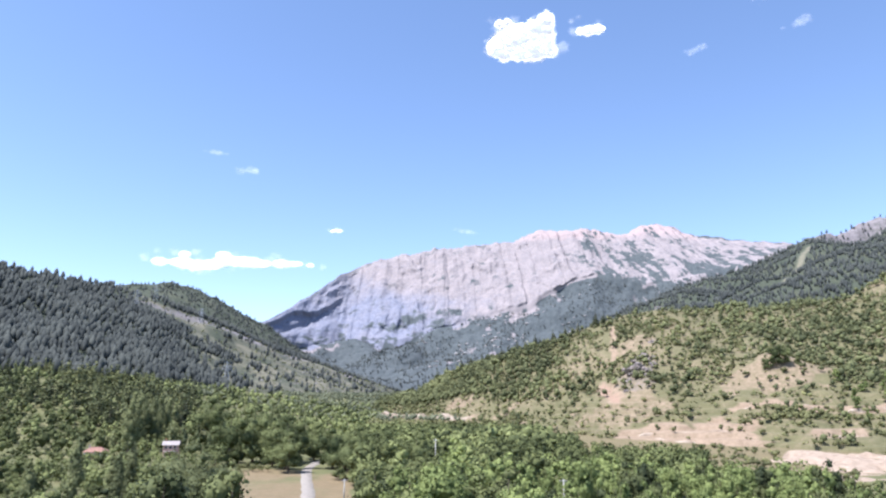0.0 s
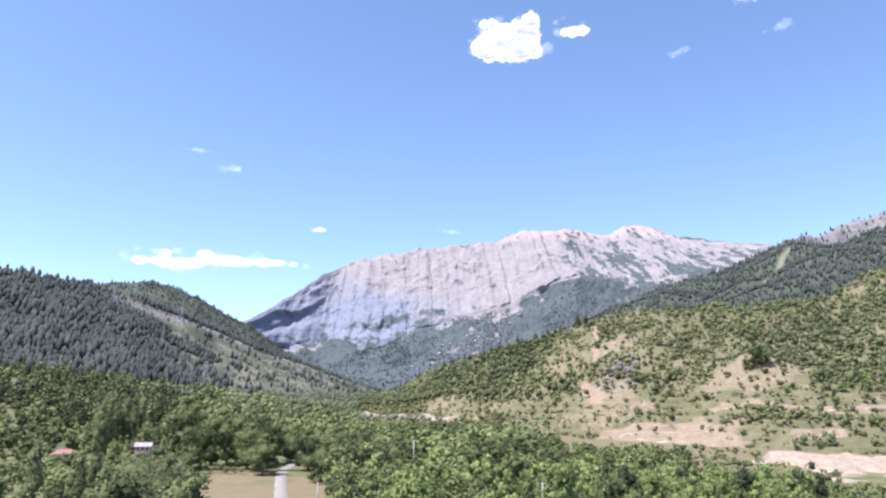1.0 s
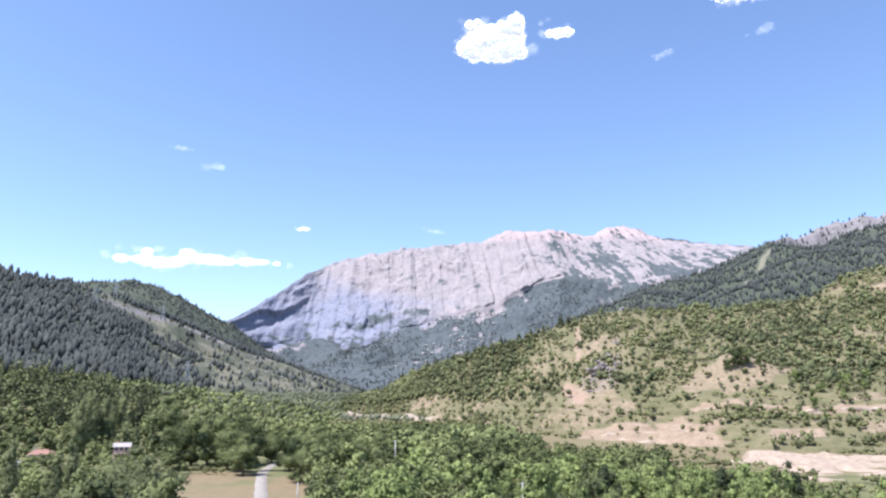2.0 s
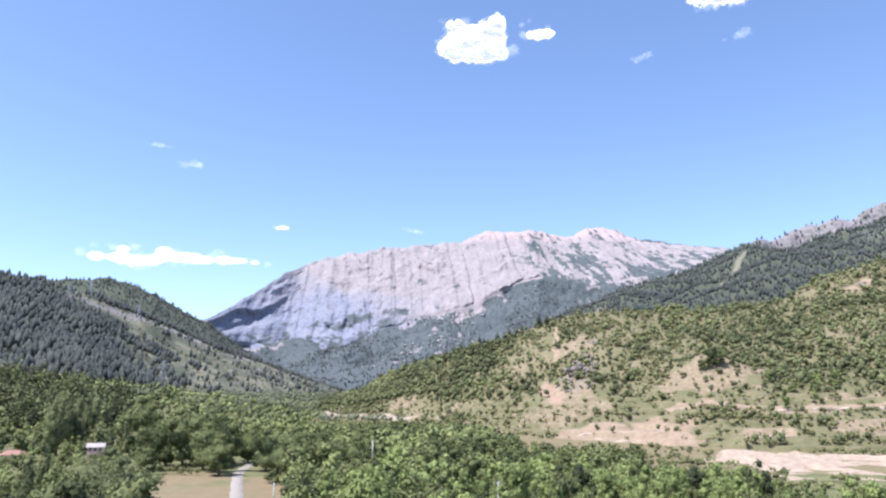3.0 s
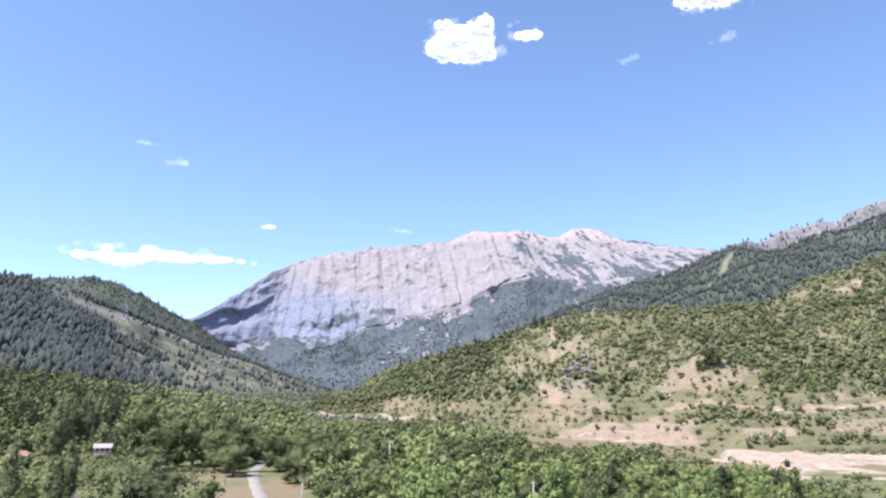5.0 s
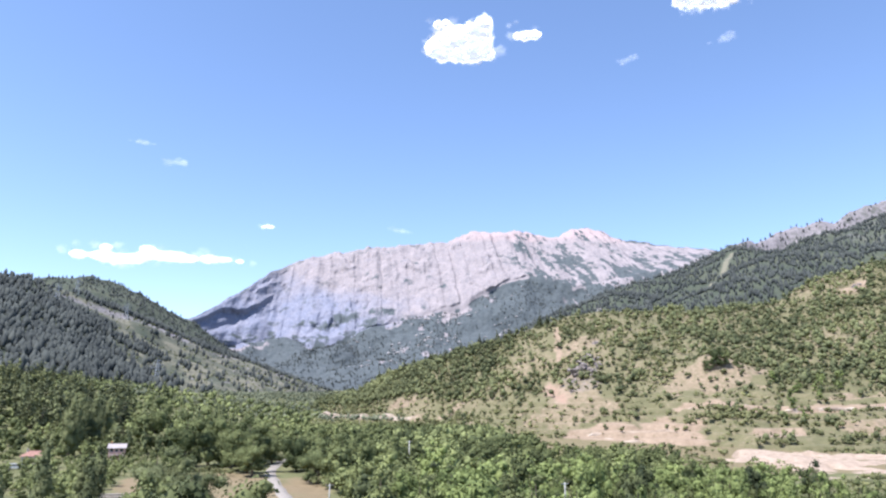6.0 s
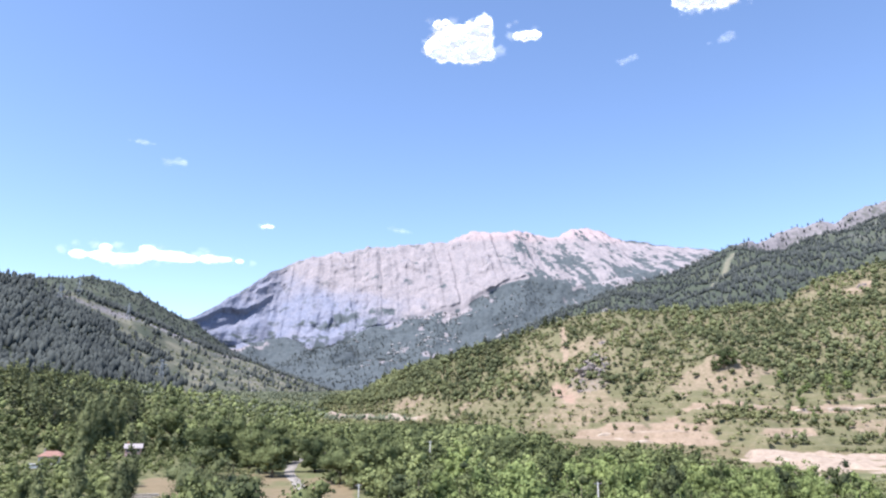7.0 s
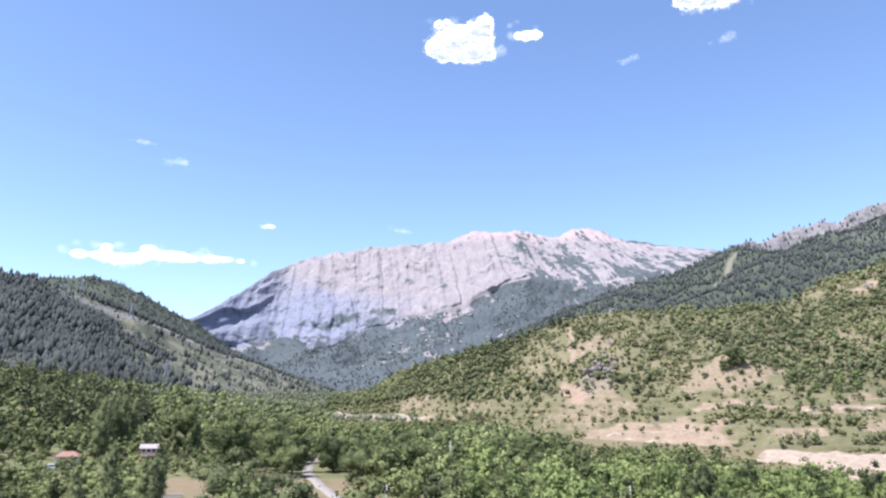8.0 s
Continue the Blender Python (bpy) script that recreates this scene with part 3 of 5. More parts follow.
def tube(points, radii, sides=6):
    pts, v, f = np.array(points, float), [], []
    for k, (p, r) in enumerate(zip(pts, radii)):
        for j in range(sides):
            a_ = 6.28318 * j / sides
            v.append((p[0] + r * math.cos(a_), p[1] + r * math.sin(a_), p[2]))
    for k in range(len(pts) - 1):
        for j in range(sides):
            f.append((k * sides + j, k * sides + (j + 1) % sides, (k + 1) * sides + (j + 1) % sides, (k + 1) * sides + j))
    return np.array(v), np.array(f)


def join(pieces):
    """Several (points, faces) or (points, faces, normals) in one."""
    starts = np.cumsum([0] + [len(p[0]) for p in pieces])
    faces = np.concatenate([p[1] + n for p, n in zip(pieces, starts)])
    return tuple([np.concatenate([p[0] for p in pieces]), faces] + [np.concatenate([p[k] for p in pieces]) for k in range(2, len(pieces[0]))])


def trunk_mesh(name, height, girth, lumps, rng):
    pieces = [tube([(0, 0, -0.4), (0.05, 0, height * 0.25), (0.1, 0.08, height * 0.55), (0.05, 0.1, height * 0.85)],
                   [girth * 1.25, girth, girth * 0.6, girth * 0.15], 7)]
    for x, y, z, r, _ in lumps[1:7]:
        start = max(0.2 * height, z - 0.25 * height)
        pieces.append(tube([(0.05, 0, start), (x * 0.5, y * 0.5, (start + z) / 2 + 0.2), (x, y, z)], [girth * 0.45, girth * 0.3, girth * 0.08], 5))
    return mesh_from(name, *join(pieces))


def crown_core(lumps, rng, some, full):
    """The dense inside of each leaf mass: a ragged rounded lump."""
    v, f, n = [], [], []
    for k, (x, y, z, r, flat) in enumerate(lumps[:some]):
        v.append(ICO_V * r * rng.uniform(*full, (len(ICO_V), 1)) * (1, 1, flat) + (x, y, z))
        f.append(ICO_F + k * len(ICO_V))
        n.append(ICO_V)
    return np.concatenate(v), np.concatenate(f), np.concatenate(n)


def crown_arrays(kind, rng, height, width, count, size, some=99):
    if kind == "broad":
        lumps = broad_lumps(rng, height, width, 7 if count > 200 else 4)
    else:
        lumps = {"poplar": poplar_lumps, "pine": pine_lumps, "bush": bush_lumps}[kind](rng, height, width)
    return lumps, join([crown_core(lumps, rng, some, (0.45, 0.8) if count > 40 else (0.6, 1.05)), leaf_mass(lumps, count, size, rng, 0.6 if kind == "poplar" else 0.42)])


class Plants:
    """Templates of one kind: a few near ones as things, and arrays to scatter far off."""

    def __init__(self, kind, material, variants, height, width, near, near_leaf, far, far_leaf, seed):
        rng = np.random.default_rng(seed)
        self.kind, self.material, self.height, self.items, self.far = kind, material, height, [], []
        for k in range(variants):
            h, w = height * rng.uniform(0.85, 1.15), width * rng.uniform(0.85, 1.15)
            lumps, (v, f, n) = crown_arrays(kind, rng, h, w, near, near_leaf)
            tint = np.clip(0.5 + 0.7 * fbm(v[:, 0] / 1.6 + 9 * k + v[:, 1] / 3, v[:, 2] / 1.6, 2), 0, 1)
            crown = mesh_from("crown", v, f, {"tint": tint}, True, n)
            crown.materials.append(material)
            trunk = trunk_mesh("trunk", h, 0.022 * h + 0.03, lumps, rng)
            trunk.materials.append(M_BARK)
            self.items.append((crown, trunk))
        for k in range(4):
            self.far.append(crown_arrays(kind, rng, height * rng.uniform(0.85, 1.15), width * rng.uniform(0.85, 1.15), far, far_leaf, min(12, 2 + far // 11))[1])

    def place(self, name, label, category, group, x, y, z, scale, rng, stretch=1.0):
        crown, trunk = self.items[rng.integers(len(self.items))]
        ob = new(name)
        ob.empty_display_size = 0.5
        part("trunk", trunk, None, ob)
        part("crown", crown, None, ob)
        ob.matrix_basis = pose(x, y, z, 0, 0, rng.uniform(0, 360)) @ Matrix.Diagonal((scale, scale, scale * stretch, 1))
        return tagged(ob, label, category, group)

    def scatter(self, name, label, category, pts, scales, rng, kind=None):
        """Many of them, joined: pts (n, 3)."""
        vs, fs, ns_, tints, n = [], [], [], [], 0
        for (x, y, z), s_ in zip(pts, scales):
            v, f, nr = self.far[rng.integers(len(self.far))]
            a_ = rng.uniform(0, 6.283)
            c, s2 = math.cos(a_), math.sin(a_)
            turn = np.array(((c, s2, 0), (-s2, c, 0), (0, 0, 1)))
            vs.append((v @ turn) * (s_, s_, s_ * rng.uniform(0.85, 1.2)) + (x, y, z))
            ns_.append(nr @ turn)
            fs.append(f + n)
            tints.append(np.full(len(v), np.clip(rng.normal(0.42 + 0.45 * float(fbm(x / 40, y / 40, 2)), 0.28), 0, 1)))
            n += len(v)
        me = mesh_from(name, np.concatenate(vs), np.concatenate(fs), {"tint": np.concatenate(tints)}, True, np.concatenate(ns_))
        return tagged(part(name, me, M_MASS[kind or self.kind]), label, category, kind="stuff")


BROAD = Plants("broad", M_LEAVES["broad"], 6, 10.0, 7.6, 1250, 0.5, 120, 1.05, 11)
OAK = Plants("broad", M_LEAVES["oak"], 4, 10.0, 7.6, 1150, 0.5, 60, 1.4, 23)
LIME = Plants("broad", M_LEAVES["lime"], 4, 10.0, 7.0, 1250, 0.48, 60, 1.4, 24)
MID_BROAD = Plants("broad", M_LEAVES["broad"], 1, 10.0, 7.6, 60, 1.0, 320, 0.75, 17)
BIG = Plants("broad", M_LEAVES["large"], 4, 17.0, 13.5, 4200, 0.5, 60, 2.0, 19)
WALNUT = Plants("broad", M_LEAVES["poplar"], 2, 17.0, 13.5, 4200, 0.5, 60, 2.0, 29)
FAR_BROAD = Plants("broad", M_LEAVES["broad"], 1, 10.0, 8.0, 60, 1.5, 9, 2.2, 15)
POPLAR = Plants("poplar", M_LEAVES["poplar"], 4, 20.0, 3.6, 1700, 0.42, 80, 1.4, 12)
PINE = Plants("pine", M_LEAVES["conifer"], 4, 14.0, 5.5, 1200, 0.5, 70, 1.4, 13)
BUSH = Plants("bush", M_LEAVES["bush"], 3, 3.8, 4.8, 320, 0.42, 8, 1.35, 14)


def round_pine(rng):
    """A far pine: one ragged crown, narrower towards its top."""
    h = (ICO_V[:, 2:3] + 1) / 2
    v = ICO_V * rng.uniform(0.72, 1.3, (len(ICO_V), 1)) * (1.18 - 0.62 * h)
    lean = rng.normal(size=2) * 0.03
    v = np.concatenate([v[:, :2] * rng.uniform(0.2, 0.3) + h * lean, 0.08 + 0.92 * h * rng.uniform(0.9, 1.1, h.shape)], 1)
    return v * 13.0, ICO_F, unit(ICO_V * (1, 1, 0.7) + np.array((0, 0, 0.25)))


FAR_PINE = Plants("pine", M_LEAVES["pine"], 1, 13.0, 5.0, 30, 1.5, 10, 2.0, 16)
FAR_PINE.far = [round_pine(np.random.default_rng(50 + k)) for k in range(12)]


# large trees that stand out, as (x, y, height)
BIG_TREES = [(-51, 242, 13), (-77, 262, 19), (-73, 280, 20), (-60, 284, 18), (-54.5, 254, 18), (-62, 266, 15), (-52, 296, 13), (-39, 259, 13), (-33, 273, 15), (-23, 249, 13), (-29, 224, 13), (-22, 217, 15), (-15, 219, 15.5), (-8, 226, 14), (-108, 338, 25)]
YARD_TREES = [(-128, 268, 4.9), (-123, 264, 5.2), (-132, 270, 4.3), (-118, 284, 4.6)]
FRONT_TREES = [(-56, 155, 13.5), (-51, 156, 13.5), (-47, 151, 12), (-50, 144, 10.5)]
POPLARS = [(-75, 149, 18), (-71, 157, 13), (-68, 154, 15), (-70, 164, 17), (-74, 131, 14), (-133, 307, 28), (-134, 315, 29), (-134, 323, 28), (-132, 329, 29), (-139, 354, 30), (-137, 359, 29)]
KEEP_CLEAR = [(-112, 296, 9), (-134, 279, 11), (-12.5, 238, 5), (-136, 266, 5), (-129, 250, 6), (-121, 236, 6), (-126, 392, 13), (-79, 200, 10)]


def woods_density(x, y):
    """0 where the valley floor lies open."""
    d = np.ones(len(x))
    d[(x < -55) & (fbm(x / 22, y / 22, 2) < -0.5)] = 0.12      # gaps between orchards
    d[(x > 120) & (y > 238)] = 0
    d[(x > 0.40 * y) & (y > 238)] = 0
    d[(x > 0.47 * y) & (y > np.interp(x / y, (0.47, 0.5, 0.56, 0.635, 0.72), (215, 186, 158, 138, 124)))] = 0      # its edge runs back towards the east
    d[(x > 60) & (y > 300) & ((x - 60 > (y - 300) * 0.05) | (y > 640))] = 0      # open land before the scrub hill
    d[(x > 0) & (y > 640)] = 0
    d[np.abs(x - road_x(y)) < np.where(y < 265, 7.0, np.where(y < 330, 4.0, 2.0))] = 0
    d[(x <= road_x(y)) & (x > road_x(y) - 17) & (y > 95) & (y < 160)] = 0
    d[(x > road_x(y)) & (x < -21.5 + 0.12 * (207 - y)) & (y > 95) & (y < 207)] = 0
    d[open_field(x, y) > 0.15] = 0
    for places, r in ((BIG_TREES, 6.0), (FRONT_TREES + POPLARS, 4.0)):
        for a_, b_, _ in places:
            d[np.hypot(x - a_, y - b_) < r] = 0
    for a_, b_, r in KEEP_CLEAR:
        d[np.hypot(x - a_, y - b_) < r] = 0
    d[(y < 75) | (x < -0.80 * y - 15) | (x > 0.86 * y + 12)] = 0
    return d


def wood_height(x, y, rng):
    """Tree height by where it stands: orchards to the west, a plantation to the east, taller woods between."""
    if x > 0.36 * y:
        return min(rng.uniform(6.0, 10.0), 21.3 - 0.086 * (y - 35))      # low edge of the plantation
    if -0.60 < x / y < -0.33 and 120 < y < 292:
        return min(rng.uniform(4.0, 8.5), 20.5 - 0.085 * (y - 35) + rng.uniform(-1, 1.2)) if y < 240 else rng.uniform(3.0, 4.4)      # low orchard before the houses
    if -0.36 < x / y < -0.28 and 292 <= y < 385:
        return rng.uniform(3.0, 4.2)
    if x < -60:
        return rng.uniform(4.5, 10.5) if y < 330 else rng.uniform(4.5, 10)
    if x > 25 and y < 320:
        return rng.uniform(6.0, 10.0)
    if y > 400:
        return rng.uniform(3.0, 5.5) if x < -70 else rng.uniform(0.75, 1.0) * min(10.0, 21.5 - float(ground_z(x, y)) - 0.0212 * (y - 35))
    if y > 295:
        return rng.uniform(5.0, 9.0) if x < -30 else rng.uniform(8.0, 11.5)
    return rng.uniform(7.0, 13.0)


def build_valley_trees():
    rng = np.random.default_rng(21)
    pts, cell = [], {}
    ys = 80 + 760 * rng.random(46000) ** 0.8
    xs = -0.85 * ys - 15 + (1.75 * ys + 27) * rng.random(46000)
    kept = rng.random(46000) < woods_density(xs, ys)
    for x, y in zip(xs[kept].tolist(), ys[kept].tolist()):
        h = wood_height(x, y, rng)
        gap = (0.74 if x < -55 else 0.58) * h + 1.8 * rng.random()
        key = (int(x // 8), int(y // 8))
        if any(math.hypot(x - q[0], y - q[1]) < gap for i in (-1, 0, 1) for j in (-1, 0, 1) for q in cell.get((key[0] + i, key[1] + j), ())):
            continue
        cell.setdefault(key, []).append((x, y))
        pts.append((x, y, h))
    pts.sort(key=lambda q: q[1])
    near, rest = pts[:300], pts[300:]
    for x, y, h in near:
        slim = rng.uniform(1.15, 1.6) if x > 25 else rng.uniform(0.95, 1.3)
        pick = rng.random()
        kind = LIME if pick < (0.62 if x > -5 else 0.12) else OAK if pick > 0.74 else BROAD
        kind.place("broadleaf_tree", "green broadleaf tree in the valley wood", "tree", "valley trees", x, y, float(ground_z(x, y)), h / 10 / slim ** 0.6, rng, slim)
    fore, mid = [q for q in rest if q[1] < 225], [q for q in rest if 225 <= q[1] < 330]
    far = [q for q in rest if q[1] >= 330 and (q[1] < 500 or rng.random() < 0.7)]
    orchard = [q for q in far if q[1] < 480 and q[0] < 0]
    far = [q for q in far if q not in orchard]
    bright = [q for q in fore if q[0] > 0 and rng.random() < 0.6]
    fore = [q for q in fore if q not in bright]
    MID_BROAD.scatter("plantation_trees", "bright green young trees in a plantation", "trees", [(x, y, float(ground_z(x, y))) for x, y, _ in bright], [h / 10 for _, _, h in bright], rng, "lime")
    for plants, name, some in ((MID_BROAD, "valley_wood_near", fore), (BROAD, "valley_wood", mid), (OAK, "orchard_trees", orchard), (FAR_BROAD, "valley_wood_far", far)):
        plants.scatter(name, "dense green broadleaf trees across the valley floor", "trees", [(x, y, float(ground_z(x, y))) for x, y, _ in some],
                       [h / 10 for _, _, h in some], rng, "broad")
    for x, y, top in BIG_TREES:
        z = float(ground_z(x, y))
        BIG.place("large_tree", "tall spreading broadleaf tree beside the road", "tree", "large trees", x, y, z, (top - z) / 17.0, rng, 1.0)
    for k in range(16):
        x, y = -27 + 1.5 * k + rng.normal() * 0.8, 211 + rng.normal() * 3 + 0.3 * k
        BUSH.place("hedge_bush", "leafy green bush at the wood's edge", "bush", "hedge bushes", x, y, float(ground_z(x, y)) - 0.15, rng.uniform(0.6, 1.0), rng)
    for k in range(9):
        x, y = -80 + 2.6 * k + rng.normal() * 0.8, 247 + rng.normal() * 2.5 - 0.5 * k
        BUSH.place("meadow_bush", "green bush along the meadow's far edge", "bush", "meadow bushes", x, y, float(ground_z(x, y)) - 0.15, rng.uniform(0.5, 0.95), rng)
    for x, y, tall in YARD_TREES:
        BROAD.place("fruit_tree", "small round fruit tree before a cottage", "tree", "yard trees", x, y, float(ground_z(x, y)), tall / 10, rng)
    for x, y, top in FRONT_TREES:
        z = float(ground_z(x, y))
        WALNUT.place("walnut_tree", "rounded pale green tree at the meadow edge", "tree", "meadow trees", x, y, z, (top - z) / 17.0, rng)
    for x, y, top in POPLARS:
        z = float(ground_z(x, y))
        POPLAR.place("poplar", "tall slender grey-green poplar among orchards", "tree", "poplars", x, y, z, (top - z) / 20, rng)
    # belt of pines and poplars at the foot of the western ridge
    belt = []
    for _ in range(1500):
        y = rng.uniform(350, 640)
        x = rng.uniform(-0.82 * y, -0.34 * y)
        if float(ground_z(x, y)) > 5 and float(fbm(x / 45, y / 45, 2)) > -0.35:
            belt.append((x, y, float(ground_z(x, y))))
    PINE.scatter("pine_belt", "tall green pines along the foot of the ridge", "trees", belt[:640], rng.uniform(0.7, 1.45, len(belt[:640])), rng, "conifer")
    for _ in range(130):
        y = rng.uniform(315, 450)
        x = rng.uniform(-0.66 * y, -0.3 * y - 15)
        if float(fbm(x / 50 + 3, y / 50, 2)) > 0.2 and all(math.hypot(x - a_, y - b_) > 22 for a_, b_, _ in KEEP_CLEAR) and abs(x - float(road_x(y))) > 20 and float(open_field(np.array([x]), np.array([y]))[0]) < 0.1:
            PINE.place("valley_pine", "dark conifer among the orchards", "tree", "valley pines", x, y, float(ground_z(x, y)) - 0.2, rng.uniform(0.7, 1.35), rng)
    tall = []
    for _ in range(400):
        y = rng.uniform(300, 640)
        x = rng.uniform(-0.75 * y, -0.1 * y - 30)
        if float(fbm(x / 60 + 7, y / 60, 2)) > 0.15:
            tall.append((x, y, float(ground_z(x, y))))
    POPLAR.scatter("far_poplars", "rows of slender poplars between the orchards", "trees", tall, rng.uniform(0.55, 0.9, len(tall)), rng)
    foot = []
    for _ in range(420):
        y = rng.uniform(560, 690)
        x = rng.uniform(-75, 75)
        if valley_cut(x, y) < 0.3 and (y < 628 or x > 38):
            foot.append((x, y, float(ground_z(x, y)) - 0.1))
    BUSH.scatter("foot_bushes", "green bushes along the foot of the scrub hill", "bushes", foot, rng.uniform(0.5, 1.3, len(foot)), rng)
    # trees scattered up the far valley
    far = []
    for _ in range(4600):
        y = 640 + 1500 * rng.random() ** 1.2
        x = rng.uniform(-0.28 * y - 60, 0.02 * y + 20)
        if fbm(x / 130, y / 130, 3) > -0.6 + 0.6 * rng.random():
            far.append((x, y, float(ground_z(x, y)) - 0.3))
    for _ in range(1500):
        y = rng.uniform(760, 1350)
        x = rng.uniform(-0.22 * y, -0.05 * y)
        far.append((x, y, float(ground_z(x, y)) - 0.3))
    FAR_BROAD.scatter("far_valley_trees", "small trees scattered up the far valley, paled for haze", "trees", far, rng.uniform(0.28, 0.72, len(far)), rng, "hazed")


build_valley_trees()


def on_hill(surface, n, rng, keep, low=0.0, high=1.0):
    """Random places on a hill's front, thinned by keep(x, y, z, place)."""
    X, Y, Z, pl = surface
    rows = np.where((pl[0] >= low) & (pl[0] <= high))[0]
    i, j = rng.integers(X.shape[0] - 1, size=n), rows[rng.integers(len(rows) - 1, size=n)]
    u, v = rng.random(n), rng.random(n)
    q = [(A[i, j] * (1 - u) + A[i + 1, j] * u) * (1 - v) + (A[i, j + 1] * (1 - u) + A[i + 1, j + 1] * u) * v for A in (X, Y, Z)]
    kept = rng.random(n) < keep(*q, pl[0][j])
    return list(np.stack(q, -1)[kept])


def surface_z(surface, x, y):
    """The height of a hill's surface near a place."""
    X, Y, Z, _ = surface
    return float(Z.ravel()[np.argmin((X.ravel() - x) ** 2 + (Y.ravel() - y) ** 2)])


def build_hill_plants():
    rng = np.random.default_rng(31)
    def scrub_keep(x, y, z, pl):
        thick = np.where(pl > 2.75, 1.0, 0.4) * (0.5 + 0.5 * smooth(fbm(x / 45, y / 45, 3) * 1.5 + 0.75))
        return np.where(x > 580, 0.0, np.where(bare_soil(x, y, z, pl) > 0.66, 0.025, np.where(bare_soil(x, y, z, pl) > 0.5, 0.16, np.where(blob(x, y, 226, 484, 38, 20, 0, 0.2) > 0.3, 0.06, thick))))

    p = on_hill(SCRUB, 16500, rng, scrub_keep, 0.5, 4.15)
    oaks = on_hill(SCRUB, 8500, rng, lambda x, y, z, pl: scrub_keep(x, y, z, pl) * np.where(pl > 2.3, 0.9, 0.25), 0.8, 4.12)
    FAR_BROAD.scatter("hill_small_oaks", "small rounded green oaks dotted over the dry hillside", "trees", oaks, 0.26 + 0.5 * rng.random(len(oaks)) ** 1.5, rng, "scrub_oak")
    woods = on_hill(SCRUB, 6400, rng, lambda x, y, z, pl: np.where(pl < 2.45, 0, 1) * np.clip(smooth((130 - x) / 60) * 0.8 + smooth((x - 235) / 60) * 0.85, 0, 1) * (x < 600) * (bare_soil(x, y, z, pl) < 0.5), 2.4, 4.12)
    FAR_BROAD.scatter("hill_oak_wood", "dark green oaks thick on the hill flanks", "trees", woods, 0.3 + 0.6 * rng.random(len(woods)) ** 1.3, rng, "scrub_oak")
    pines = on_hill(SCRUB, 900, rng, lambda x, y, z, pl: np.clip(smooth((125 - x) / 50) * 0.6 + smooth((x - 290) / 60) * 0.4, 0, 1) * (x < 560) * (bare_soil(x, y, z, pl) < 0.5), 2.5, 4.05)
    PINE.scatter("hill_pines", "upright dark pines along the flanks of the scrub hill", "trees", pines, rng.uniform(0.42, 0.9, len(pines)), rng, "conifer")
    for _ in range(160):
        x, y = rng.normal(207, 16), rng.normal(424, 5)
        p.append((x, y, surface_z(SCRUB, x, y)))
    BUSH.scatter("hill_scrub_bushes", "low olive-green bushes on the dry hillside", "bushes", p, 0.45 + 0.9 * rng.random(len(p)) ** 2, rng)
    p = on_hill(WEST, 21000, rng, lambda x, y, z, pl: 1.0 - 0.95 * thinned(x, y, pl), 0.02, 1.02)
    q = on_hill(FAR_HILL, 5200, rng, lambda x, y, z, pl: 0.9 + 0 * x, 0.05, 1.02)
    FAR_PINE.scatter("far_hill_forest", "dark forest on the far hill", "trees", q, rng.uniform(0.6, 1.1, len(q)), rng)
    low = []
    for _ in range(1700):
        x, y = rng.uniform(62, 330), rng.uniform(190, 405)
        if y < 238 and x < 0.5 * y + 8:
            continue
        if blob(x, y, 190, 300, 46, 34, 10, 0.3) < 0.3 and blob(x, y, 172, 254, 32, 22, 30, 0.3) < 0.3 and fbm(x / 25, y / 25, 2) > -0.1 and bare_soil(x, y, 0, 0) < 0.6:
            low.append((x, y, float(ground_z(x, y))))
    BUSH.scatter("open_ground_bushes", "low green bushes on the open ground", "bushes", low, rng.uniform(0.3, 1.0, len(low)), rng)
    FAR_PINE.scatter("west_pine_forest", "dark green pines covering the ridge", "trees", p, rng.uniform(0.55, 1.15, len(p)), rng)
    p = on_hill(WEST, 5200, rng, lambda x, y, z, pl: thinned(x, y, pl) * 0.7, 0.02, 1.02)
    BUSH.scatter("west_slope_bushes", "scattered olive bushes on the thin lower slope", "bushes", p, rng.uniform(0.4, 1.4, len(p)), rng, "scrub_oak")
    p = on_hill(MOUNTAIN, 9000, rng, lambda x, y, z, pl: np.where(fbm(x / 160, y / 160, 3) > -0.35, 0.75, 0.1), 0.05, 1.95)
    FAR_PINE.scatter("mountain_foot_forest", "sparse forest on the mountain foot, tinted bluish for haze", "trees", p, rng.uniform(0.5, 0.95, len(p)), rng)
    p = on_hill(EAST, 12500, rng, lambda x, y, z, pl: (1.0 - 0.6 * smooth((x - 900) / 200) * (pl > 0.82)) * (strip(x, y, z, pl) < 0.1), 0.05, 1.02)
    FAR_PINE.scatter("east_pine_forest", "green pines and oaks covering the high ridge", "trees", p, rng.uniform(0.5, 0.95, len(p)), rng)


build_hill_plants()


